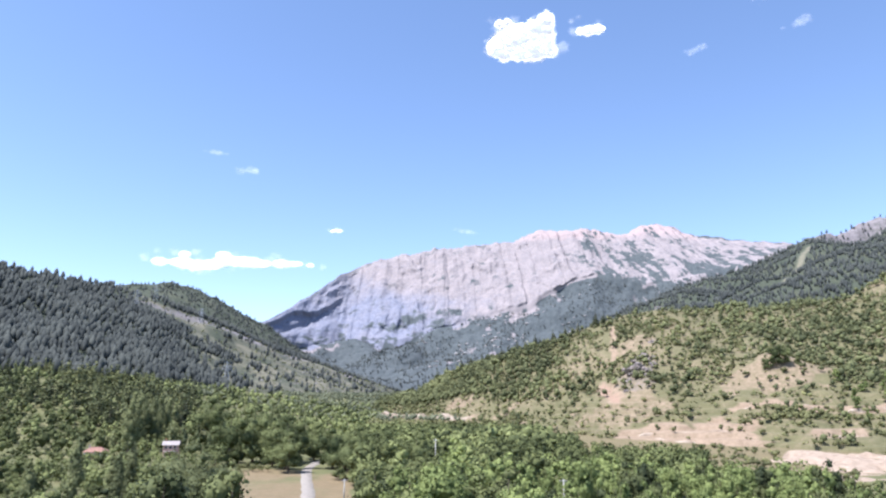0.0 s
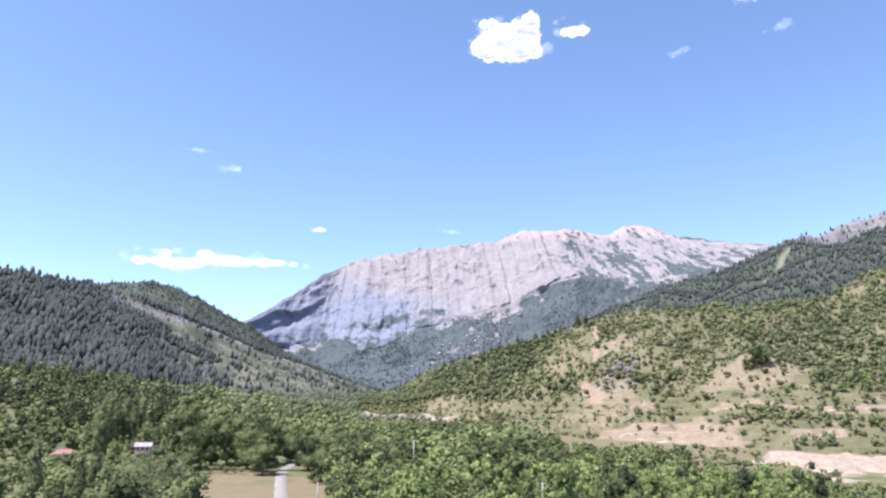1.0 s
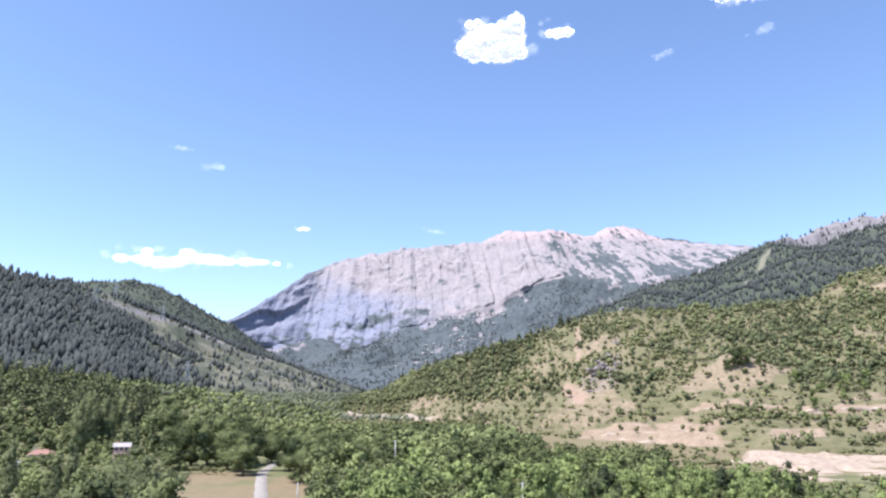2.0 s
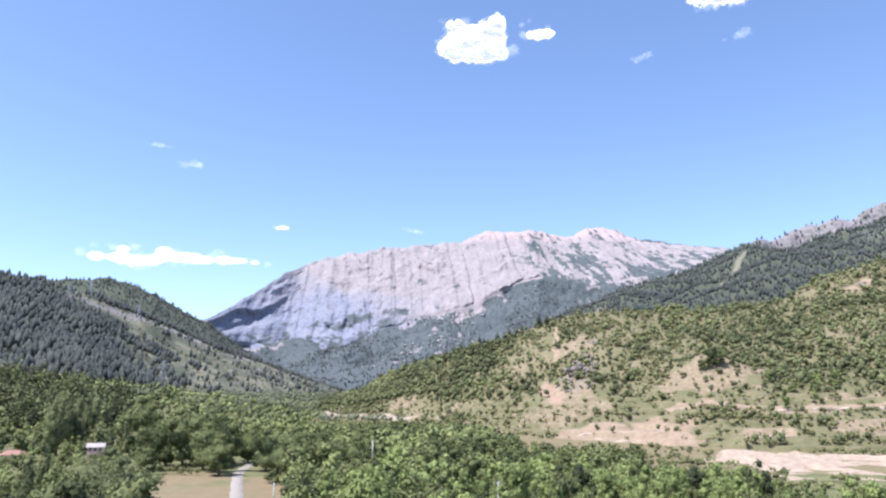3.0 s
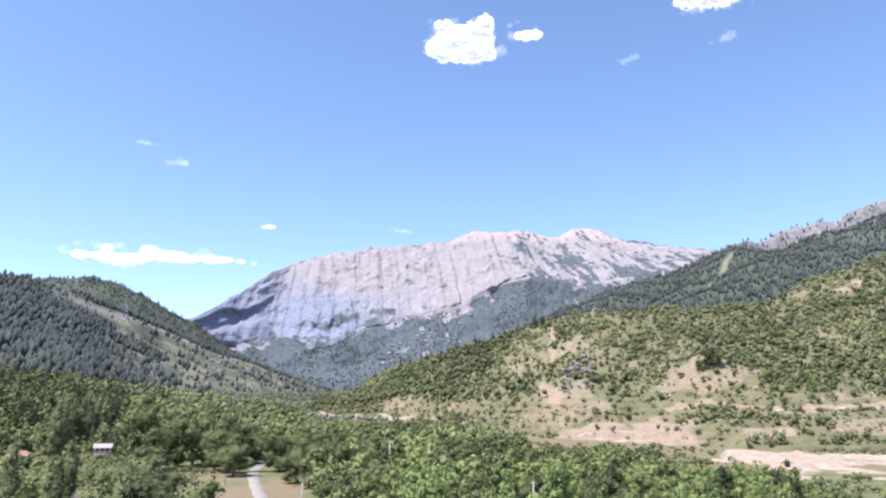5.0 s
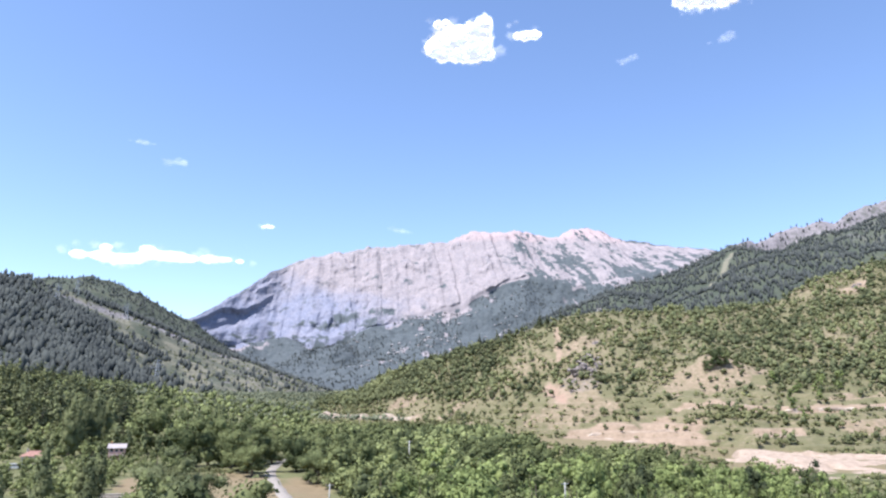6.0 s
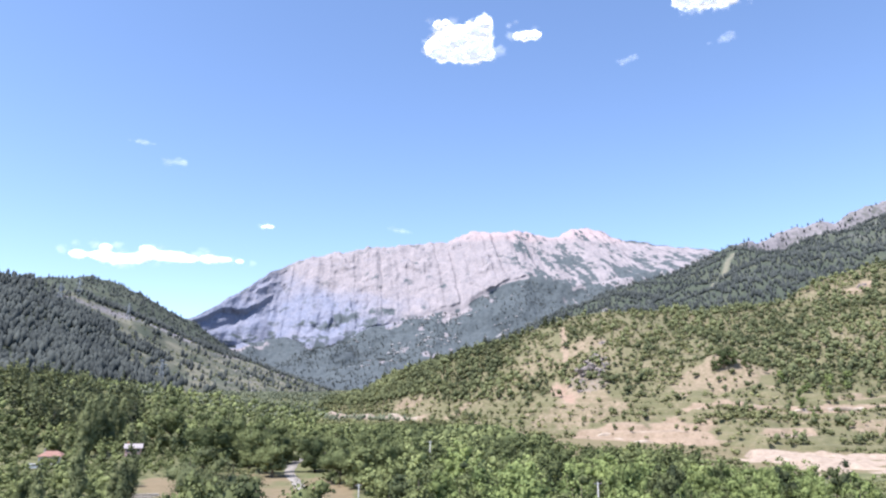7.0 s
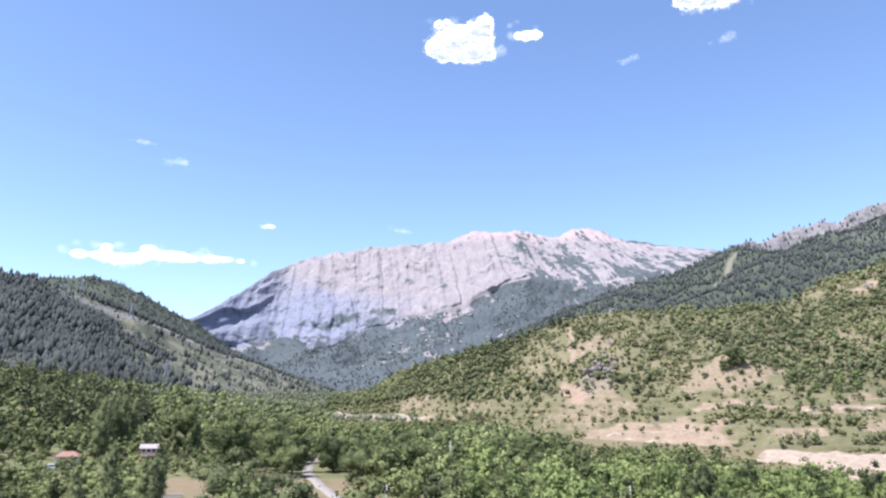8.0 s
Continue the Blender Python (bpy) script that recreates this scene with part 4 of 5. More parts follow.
def single_trees():
    rng = np.random.default_rng(41)
    for x, y, k in ((232, 490, 0.78), (226, 491, 0.5), (238, 490, 0.6), (248, 491, 0.35)):
        BIG.place("knoll_oak", "dark rounded oak on top of a bare knoll", "tree", "knoll oaks", x, y, surface_z(SCRUB, x, y) - 0.3, k, rng, 1.2)
    for x, y, h in ((145, 660, 11), (152, 657, 8), (119, 678, 8), (92, 694, 9), (96, 690, 7), (20, 741, 10), (30, 736, 8), (-5, 762, 9), (-20, 790, 9), (130, 669, 8), (60, 715, 8), (45, 724, 7), (75, 707, 8), (165, 657, 6), (108, 684, 7), (82, 690, 7), (58, 700, 7), (100, 668, 7)):
        PINE.place("ridge_pine", "dark pine standing on the scrub ridge", "tree", "ridge pines", x, y, surface_z(SCRUB, x, y) - 0.3, h / 9, rng)
    for x, y, h in ((262, 470, 8), (255, 440, 7), (268, 452, 9), (275, 440, 8), (236, 415, 5), (246, 412, 6), (282, 455, 7), (292, 462, 8), (300, 456, 7), (286, 470, 7), (310, 468, 8), (250, 430, 7)):
        LIME.place("terrace_tree", "bright leafy green tree on the terraces", "tree", "terrace trees", x, y, surface_z(SCRUB, x, y) - 0.3, h / 10, rng)


single_trees()


def slope_rocks(name, label, surface, n, size, keep, low, high, material, seed):
    """Many weathered blocks bedded in a slope."""
    rng = np.random.default_rng(seed)
    v, f = [], []
    for k, p in enumerate(on_hill(surface, n, rng, keep, low, high)):
        r = size * rng.uniform(0.4, 1.0) ** 1.5
        v.append(ICO_V * rng.uniform(0.65, 1.3, (len(ICO_V), 1)) * (r * rng.uniform(0.8, 1.8), r, r * rng.uniform(0.6, 1.3)) + p)
        f.append(ICO_F + k * len(ICO_V))
    me = mesh_from(name, np.concatenate(v), np.concatenate(f), None, False)
    return tagged(part(name, me, material), label, "rocks", kind="stuff")


M_BLOCK = simple("pale_limestone_block", [(0.3, (0.17, 0.165, 0.16)), (0.7, (0.32, 0.305, 0.295))], 0.4, 0.95, 0, 0.3)
slope_rocks("slope_rocks", "pale limestone blocks on the thin scrub slope", WEST, 900, 3.2,
            lambda x, y, z, pl: thinned(x, y, pl) * smooth(fbm(x / 60, y / 60, 3) * 2 + 0.1) * 0.5, 0.05, 0.9, M_BLOCK, 61)
slope_rocks("apron_rocks", "pale rock ledges standing out of the mountain foot", MOUNTAIN, 1300, 9.0,
            lambda x, y, z, pl: smooth((x + 250) / 300) * (1 - smooth((x - 650) / 120)) * smooth(fbm(x / 110, y / 110, 3) * 2.5 - 0.1) * 0.8, 0.6, 1.9, M_BLOCK, 62)


def bank(name, label, line, face, wide, material, surface):
    """A track's edge: a flat top with an uneven cut face below it, let into the slope."""
    p = np.array(line, float)
    d = np.concatenate([[0], np.cumsum(np.hypot(*np.diff(p, axis=0).T))])
    t = np.arange(0, d[-1], 1.5)
    x, y = (np.interp(t, d, p[:, k]) for k in range(2))
    z = np.array([surface(a_, b_) for a_, b_ in zip(x, y)])
    z = np.convolve(np.pad(z, 8, mode="edge"), np.ones(17) / 17, "valid")
    ends = smooth(np.minimum(t, d[-1] - t) / 10) * (0.35 + 0.9 * vnoise(t / 9, t * 0 + d[-1]))
    rows = []
    for back, up in ((wide, -0.9), (wide * 0.6, 0.25), (0.4, 0.55), (-0.25, 0.35), (-0.5, -0.4), (-0.75, -1.2), (-0.8, -3.5)):
        wob = fbm(t / 7, t * 0 + up, 3) * 0.5 * face * (back < 0)
        rows.append(np.stack([x + 0.3 * fbm(t / 5, t * 0 + back, 2), y + (back if back > 0 else back * face) + wob, z + up * face * ends - (1 - ends) * 2 + 0.3 * fbm(t / 4, t * 0 + 9 + up, 3)], -1))
    v = np.stack(rows, 1)
    me = mesh_from(name, v.reshape(-1, 3), grid_faces(len(t), len(rows)))
    return tagged(part(name, me, material), label, "bank", kind="structure")


M_CUT = simple("pale_cut_soil", [(0.35, (0.21, 0.16, 0.115)), (0.65, (0.37, 0.31, 0.245))], 0.16, 0.95, 0, 0.4)
M_GRAVEL = simple("pinkish_gravel", [(0.3, (0.23, 0.175, 0.125)), (0.7, (0.37, 0.295, 0.225))], 0.35, 0.95, 0, 0.6)
ON_SCRUB = functools.partial(surface_z, SCRUB)
bank("track_bank", "pale cut bank under a hillside track", [(184, 451), (205, 445), (232, 437)], 1.7, 5, M_CUT, ON_SCRUB)
bank("track_bank", "pale cut bank under a hillside track", [(238, 432), (300, 421), (440, 395)], 1.5, 5, M_CUT, ON_SCRUB)
for line, face in (([(118, 452), (145, 437), (174, 424)], 1.6), ([(122, 437), (136, 426), (152, 417)], 1.4), ([(140, 474), (150, 468), (162, 463)], 1.3), ([(205, 399), (220, 392), (238, 388)], 1.6)):
    bank("terrace_bank", "pale scarp of an old field terrace", line, face, 4, M_CUT, ON_SCRUB)
bank("valley_bank", "pale earth bank along the hill foot", [(-66, 714), (-45, 707), (-10, 694)], 5.5, 6, M_CUT, lambda a_, b_: float(ground_z(a_, b_)) + 2.5)
bank("valley_bank", "pale earth bank along the hill foot", [(-8, 690), (10, 672), (32, 645)], 5.5, 6, M_CUT, lambda a_, b_: float(ground_z(a_, b_)) + 2.5)
bank("valley_bank", "pale earth bank along the hill foot", [(48, 572), (62, 560)], 2.5, 5, M_CUT, lambda a_, b_: float(ground_z(a_, b_)) + 1.5)


def gravel_bank():
    """Heaped pale earth beyond the plantation."""
    X, Y = np.meshgrid(np.arange(108, 262, 1.2), np.arange(206, 372, 1.2), indexing="ij")
    w = np.maximum(blob(X, Y, 193, 306, 52, 30, 14, 0.45, 18), blob(X, Y, 172, 254, 34, 24, 30, 0.5, 15))
    Z = ground_z(X, Y) - 1.6 + w * (2.3 + 2.2 * fbm(X / 21, Y / 17, 4) + 1.6 * smooth((Y - 300) / 25) * (0.4 + vnoise(X / 26, Y / 40)))
    me = mesh_from("gravel_bank", np.stack([X, Y, Z], -1).reshape(-1, 3), grid_faces(*X.shape))
    return tagged(part("gravel_bank", me, M_GRAVEL), "heaped pale pinkish earth beside the fields", "bank", kind="structure")


gravel_bank()


def outcrop(x, y, size, seed):
    bm = bmesh.new()
    bmesh.ops.create_icosphere(bm, subdivisions=3, radius=1.0)
    v = np.array([q.co[:] for q in bm.verts])
    r = 0.75 + 0.35 * fbm(v[:, 0] * 1.3 + seed, v[:, 2] * 1.3 + v[:, 1], 4) + 0.34 * np.round(3.5 * fbm(v[:, 0] * 1.4 + seed, v[:, 1] * 1.2 + v[:, 2], 3)) / 3.5
    for q, k in zip(bm.verts, r):
        q.co *= k
    ob = part("rock_outcrop", bm_mesh("rock_outcrop", bm), M_CRAG)
    ob.matrix_basis = pose(x, y, surface_z(SCRUB, x, y), 0, 0, seed * 40) @ Matrix.Diagonal((size, size * 0.7, size * 0.75, 1))
    return tagged(ob, "weathered grey-brown rock outcrop on the scrub slope", "rock", "rock outcrops")


M_CRAG = simple("weathered_crag", [(0.3, (0.12, 0.102, 0.092)), (0.7, (0.27, 0.233, 0.212))], 0.7, 0.95, 0, 0.3)
for k, (x, y, size) in enumerate(((147, 545, 5), (152, 540, 5.5), (143, 552, 4), (159, 548, 5), (150, 531, 4.5), (156, 534, 4), (162, 541, 4.5), (151, 550, 5), (145, 537, 4), (166, 552, 4), (157, 558, 4.5), (160, 560, 5), (141, 535, 3.5), (175, 585, 4), (182, 590, 3.5), (462, 646, 5), (470, 650, 4), (134, 520, 3))):
    outcrop(x, y, size, k)

# ------------------------------------------------------------------ buildings and built things
def box_into(bm, cx, cy, cz, sx, sy, sz, bevel=0.0):
    r = bmesh.ops.create_cube(bm, size=1.0, matrix=Matrix.Translation((cx, cy, cz)) @ Matrix.Diagonal((sx, sy, sz, 1)))
    if bevel:
        edges = list({e_ for v in r["verts"] for e_ in v.link_edges})
        bmesh.ops.bevel(bm, geom=edges, offset=bevel, segments=2, affect="EDGES", profile=0.5)


def box_mesh(name, *boxes, bevel=0.02):
    bm = bmesh.new()
    for b_ in boxes:
        box_into(bm, *b_, bevel)
    return bm_mesh(name, bm)


M_PLASTER = simple("lime_plaster", [(0.3, (0.52, 0.48, 0.43)), (0.7, (0.66, 0.62, 0.57))], 1.2, 0.9, 0, 0.02)
M_PINK = simple("pink_plaster", [(0.3, (0.44, 0.27, 0.22)), (0.7, (0.54, 0.36, 0.30))], 1.2, 0.9, 0, 0.02)
M_TIN = simple("pale_metal_sheet", [(0.3, (0.29, 0.258, 0.245)), (0.7, (0.38, 0.342, 0.325))], 0.8, 0.75, 0.1)
M_TILE = simple("clay_roof_tile", [(0.3, (0.22, 0.12, 0.09)), (0.7, (0.32, 0.185, 0.145))], 1.5, 0.85, 0, 0.04)
M_BRICK = simple("orange_brick", [(0.3, (0.38, 0.16, 0.07)), (0.7, (0.48, 0.24, 0.12))], 4.0, 0.9, 0, 0.02)
M_WOOD = simple("weathered_wood", [(0.3, (0.13, 0.085, 0.05)), (0.7, (0.24, 0.17, 0.11))], 4.0, 0.85, 0, 0.02)
M_CONCRETE = simple("concrete", [(0.3, (0.36, 0.35, 0.33)), (0.7, (0.48, 0.47, 0.44))], 2.0, 0.9, 0, 0.01)
M_STEEL = simple("galvanised_steel", [(0.3, (0.38, 0.39, 0.40)), (0.7, (0.52, 0.53, 0.54))], 3.0, 0.5, 0.6)
M_PORCELAIN = simple("porcelain", [(0.3, (0.30, 0.18, 0.12)), (0.7, (0.36, 0.22, 0.15))], 5.0, 0.25)
M_CAR = simple("white_car_paint", [(0.3, (0.74, 0.74, 0.74)), (0.7, (0.80, 0.80, 0.80))], 1.0, 0.25)
M_RUBBER = simple("rubber", [(0.3, (0.02, 0.02, 0.02)), (0.7, (0.035, 0.035, 0.035))], 5.0, 0.8)
M_GLASS = simple("dark_window_glass", [(0.3, (0.03, 0.035, 0.04)), (0.7, (0.05, 0.055, 0.06))], 1.0, 0.08)
M_STONE = simple("rubble_stone", [(0.3, (0.26, 0.23, 0.19)), (0.7, (0.44, 0.40, 0.34))], 2.5, 0.95, 0, 0.05)


def roof_mesh(length, depth, rise, over, hip, ribs):
    """A pitched roof with thickness; hip: how far the ridge stops short of each end; ribs: raised lines down the slopes."""
    bm = bmesh.new()
    a_, b_, c = length / 2 + over, depth / 2 + over, length / 2 + over - hip
    low = [(-a_, -b_, 0), (a_, -b_, 0), (a_, b_, 0), (-a_, b_, 0)]
    top = [(-c, 0, rise), (c, 0, rise)]
    for lift in (0, 0.14):
        v = [bm.verts.new((x, y, z + lift)) for x, y, z in low + top]
        for f in ((0, 1, 5, 4), (2, 3, 4, 5), (1, 2, 5), (3, 0, 4)):
            bm.faces.new([v[k] for k in f])
        if lift == 0:
            first = v
        else:
            for k in range(4):
                bm.faces.new((first[k], first[(k + 1) % 4], v[(k + 1) % 4], v[k]))
    bmesh.ops.recalc_face_normals(bm, faces=bm.faces)
    slope = math.atan2(rise, b_)
    n = int(2 * c / ribs)
    for k in range(n + 1):
        x = -c + 2 * c * k / max(1, n)
        for side in (-1, 1):
            m = Matrix.Translation((x, side * b_ / 2, rise / 2 + 0.17)) @ Matrix.Rotation(-side * slope, 4, "X") @ Matrix.Diagonal((0.07, b_ / math.cos(slope), 0.06, 1))
            bmesh.ops.create_cube(bm, size=1.0, matrix=m)
    box_into(bm, 0, 0, rise + 0.17, 2 * c + 0.2, 0.28, 0.12, 0.03)
    return bm_mesh("roof", bm)


def window_into(house, x, y, z, w, h, wall):
    """A window on a front (wall facing -y)."""
    frame_me = box_mesh("window_frame", (0, 0, h / 2, w + 0.16, 0.1, 0.08), (0, 0, -h / 2, w + 0.16, 0.1, 0.08), (w / 2, 0, 0, 0.08, 0.1, h), (-w / 2, 0, 0, 0.08, 0.1, h), (0, 0, 0, 0.05, 0.08, h))
    win = part("window", box_mesh("window", (0, 0.02, 0, w, 0.06, h), bevel=0.005), M_GLASS, house)
    win.location = (x, y, z)
    part("frame", frame_me, wall, win)
    part("sill", box_mesh("sill", (0, -0.06, -h / 2 - 0.07, w + 0.3, 0.22, 0.06)), M_CONCRETE, win)


def house(name, label, x, y, turn, length, depth, height, roof_material, wall_material, rise, hip, storeys, porch, base=None):
    z = float(ground_z(x, y)) - 0.2 if base is None else base
    ob = new(name)
    ob.matrix_basis = pose(x, y, z, 0, 0, turn)
    part("wall", box_mesh("wall", (0, 0, height / 2, length, depth, height)), wall_material, ob, "painted plaster walls")
    roof = part("roof", roof_mesh(length, depth, rise, 0.55, hip, 0.6), roof_material, ob)
    roof.location = (0, 0, height)
    if name in ("farmhouse", "cottage"):
        part("chimney", box_mesh("chimney", (-length * 0.38, 0.4, height + rise * 0.9, 0.6, 0.6, 1.9), (-length * 0.38, 0.4, height + rise * 0.9 + 1.0, 0.75, 0.75, 0.14)), M_BRICK if porch else M_STONE, ob, "square masonry chimney")
    front = -depth / 2 - 0.03
    for s_ in range(storeys):
        zz = 1.6 + 2.8 * s_
        for k in range(3):
            xx = (k - 1) * length * 0.31
            if s_ == 0 and k == 1:
                door = part("door", box_mesh("door", (xx, front, 1.05, 0.95, 0.08, 2.05)), M_WOOD, ob, "brown wooden door")
                part("handle", box_mesh("handle", (xx + 0.36, front - 0.07, 1.05, 0.12, 0.05, 0.03), bevel=0.005), M_STEEL, door)
            else:
                window_into(ob, xx, front, zz, 1.1, 1.2, M_PLASTER)
    if porch:
        part("porch_roof", box_mesh("porch_roof", (0, front - 1.0, 2.75, length * 0.9, 2.0, 0.12)), roof_material, ob)
        for k in range(4):
            part("post", box_mesh("post", ((k - 1.5) * length * 0.27, front - 1.85, 1.35, 0.14, 0.14, 2.7)), M_WOOD, ob)
    return tagged(ob, label, "house")


house("farmhouse", "two-storey farmhouse with pale metal roof among trees", -111, 297, 14, 5.6, 5.0, 5.1, M_TIN, M_PINK, 1.5, 0.0, 2, True)
house("cottage", "white cottage with red clay tile hip roof", -134, 281, 6, 7.0, 5.8, 3.0, M_TILE, M_PLASTER, 1.7, 2.2, 1, False)
house("cabin", "small cabin with pale metal roof hidden in trees", -12.5, 238, -20, 4.6, 3.8, 4.6, M_TIN, M_PLASTER, 1.2, 0.0, 1, False)
house("hut", "small white hut on top of the scrub ridge", 204, 657, 10, 4.4, 3.6, 2.8, M_TIN, M_PLASTER, 0.7, 0.0, 1, False, surface_z(SCRUB, 204, 657) - 0.2)


def yard_wall(x, y, turn, length):
    z = float(ground_z(x, y))
    bm = bmesh.new()
    rng = np.random.default_rng(int(length * 10))
    for row in range(3):
        at = -length / 2
        while at < length / 2:
            w = rng.uniform(0.35, 0.7)
            box_into(bm, at + w / 2, rng.normal() * 0.02, row * 0.28 + 0.12, w * 0.96, 0.42, 0.27, 0.03)
            at += w
    ob = part("yard_wall", bm_mesh("yard_wall", bm), M_STONE)
    ob.matrix_basis = pose(x, y, z, 0, 0, turn)
    return tagged(ob, "low rubble stone wall beside a bare yard", "wall", "yard walls")


yard_wall(-77, 196, 4, 8.0)
yard_wall(-76, 188, 5, 7.0)


def wheel_mesh(r, w):
    bm = bmesh.new()
    bmesh.ops.create_cone(bm, cap_ends=True, segments=20, radius1=r, radius2=r, depth=w, matrix=Matrix.Rotation(radians(90), 4, "X"))
    bmesh.ops.bevel(bm, geom=[e_ for e_ in bm.edges if len(e_.link_faces) == 2 and e_.calc_face_angle(0) > 1], offset=0.04, segments=2, affect="EDGES")
    return bm_mesh("tyre", bm)


def parked_van(x, y, turn):
    z = float(ground_z(x, y))
    ob = new("parked_van")
    ob.matrix_basis = pose(x, y, z, 0, 0, turn)
    bm = bmesh.new()
    outline = [(-2.3, 0.35), (2.3, 0.35), (2.35, 0.95), (1.65, 1.15), (1.0, 1.85), (-2.2, 1.9), (-2.35, 1.0)]
    sides = [[bm.verts.new((px, py, pz)) for px, pz in outline] for py in (-0.85, 0.85)]
    bm.faces.new(sides[0])
    bm.faces.new(sides[1][::-1])
    for k in range(len(outline)):
        j = (k + 1) % len(outline)
        bm.faces.new((sides[0][k], sides[1][k], sides[1][j], sides[0][j]))
    bmesh.ops.recalc_face_normals(bm, faces=bm.faces)
    bmesh.ops.bevel(bm, geom=list(bm.edges), offset=0.07, segments=2, affect="EDGES")
    part("body", bm_mesh("body", bm), M_CAR, ob)
    for side in (-0.86, 0.86):
        part("side_window", box_mesh("side_window", (-0.4, side, 1.5, 2.4, 0.03, 0.45)), M_GLASS, ob)
    ws = part("windscreen", box_mesh("windscreen", (0, 0, 0, 0.03, 1.4, 0.75)), M_GLASS, ob)
    ws.matrix_basis = pose(1.36, 0, 1.52, 0, -43, 0)
    for wx in (-1.45, 1.45):
        for wy in (-0.8, 0.8):
            tyre = part("wheel", wheel_mesh(0.34, 0.22), M_RUBBER, ob)
            tyre.location = (wx, wy, 0.34)
            part("rim", box_mesh("rim", (0, 0.11 * (1 if wy > 0 else -1), 0, 0.3, 0.03, 0.3), bevel=0.06), M_STEEL, tyre)
    return tagged(ob, "white van parked below the red-roofed cottage", "van")


parked_van(-133, 265, 20)


def utility_pole(x, y, height, turn):
    z = float(ground_z(x, y)) - 0.3
    ob = new("utility_pole")
    ob.matrix_basis = pose(x, y, z, 0, 0, turn)
    bm = bmesh.new()
    bmesh.ops.create_cone(bm, cap_ends=True, segments=10, radius1=0.2, radius2=0.11, depth=height, matrix=Matrix.Translation((0, 0, height / 2)))
    part("pole", bm_mesh("pole", bm, True), M_CONCRETE, ob)
    part("crossarm", box_mesh("crossarm", (0, 0, height - 0.35, 1.8, 0.12, 0.12)), M_STEEL, ob)
    for k in (-0.8, 0.0, 0.8):
        bm = bmesh.new()
        bmesh.ops.create_cone(bm, cap_ends=True, segments=8, radius1=0.07, radius2=0.05, depth=0.28, matrix=Matrix.Translation((k, 0, height - 0.15)))
        part("insulator", bm_mesh("insulator", bm, True), M_PORCELAIN, ob)
    return tagged(ob, "grey concrete utility pole rising among trees", "pole", "utility poles")


for x, y, height, turn in ((25, 150, 8.3, 15), (-23, 173, 5.9, 30), (-2, 230, 12.5, 20)):
    utility_pole(x, y, height, turn)


def strut(bm, a_, b_, r):
    a_, b_ = Vector(a_), Vector(b_)
    m = Matrix.Translation((a_ + b_) / 2) @ (b_ - a_).to_track_quat("Z", "Y").to_matrix().to_4x4() @ Matrix.Diagonal((r, r, (b_ - a_).length, 1))
    bmesh.ops.create_cube(bm, size=1.0, matrix=m)


def pylon(x, y, z, height, turn):
    ob = new("power_pylon")
    ob.matrix_basis = pose(x, y, z, 0, 0, turn)
    half = lambda h: 0.11 * height * (1 - h / height) ** 1.3 + 0.55
    levels = [height * f for f in (0, 0.2, 0.38, 0.53, 0.66, 0.77, 0.87, 0.97)]
    for sx, sy in ((-1, -1), (1, -1), (1, 1), (-1, 1)):
        part("leg", mesh_from("leg", *tube([(sx * half(p), sy * half(p), p) for p in levels], [0.2] * len(levels), 5)), M_STEEL, ob)
    bm = bmesh.new()
    for p, q in zip(levels, levels[1:]):
        for (ax, ay), (bx, by) in (((-1, -1), (1, -1)), ((1, -1), (1, 1)), ((1, 1), (-1, 1)), ((-1, 1), (-1, -1))):
            strut(bm, (ax * half(p), ay * half(p), p), (bx * half(q), by * half(q), q), 0.18)
            strut(bm, (bx * half(p), by * half(p), p), (ax * half(q), ay * half(q), q), 0.18)
    tagged(part("bracing", bm_mesh("bracing", bm), M_STEEL, ob), kind="stuff")
    for f, reach in ((0.68, 0.2), (0.8, 0.17), (0.92, 0.13)):
        bm = bmesh.new()
        for side in (-1, 1):
            strut(bm, (0, 0, height * f + 1.2), (side * reach * height, 0, height * f), 0.26)
            strut(bm, (0, 0, height * f - 0.4), (side * reach * height, 0, height * f), 0.26)
            strut(bm, (side * reach * height, 0, height * f), (side * reach * height, 0, height * f - 2.2), 0.22)
        part("arm", bm_mesh("arm", bm), M_STEEL, ob)
    return tagged(ob, "grey steel lattice power pylon on the slope", "pylon", "power pylons")


for x, y, height, surface in ((-530, 1198, 36, WEST), (-268, 880, 32, WEST), (430, 1010, 30, EAST), (-590, 1420, 34, WEST), (-498, 1436, 34, WEST)):
    pylon(x, y, surface_z(surface, x, y) - 0.5, height, 25)


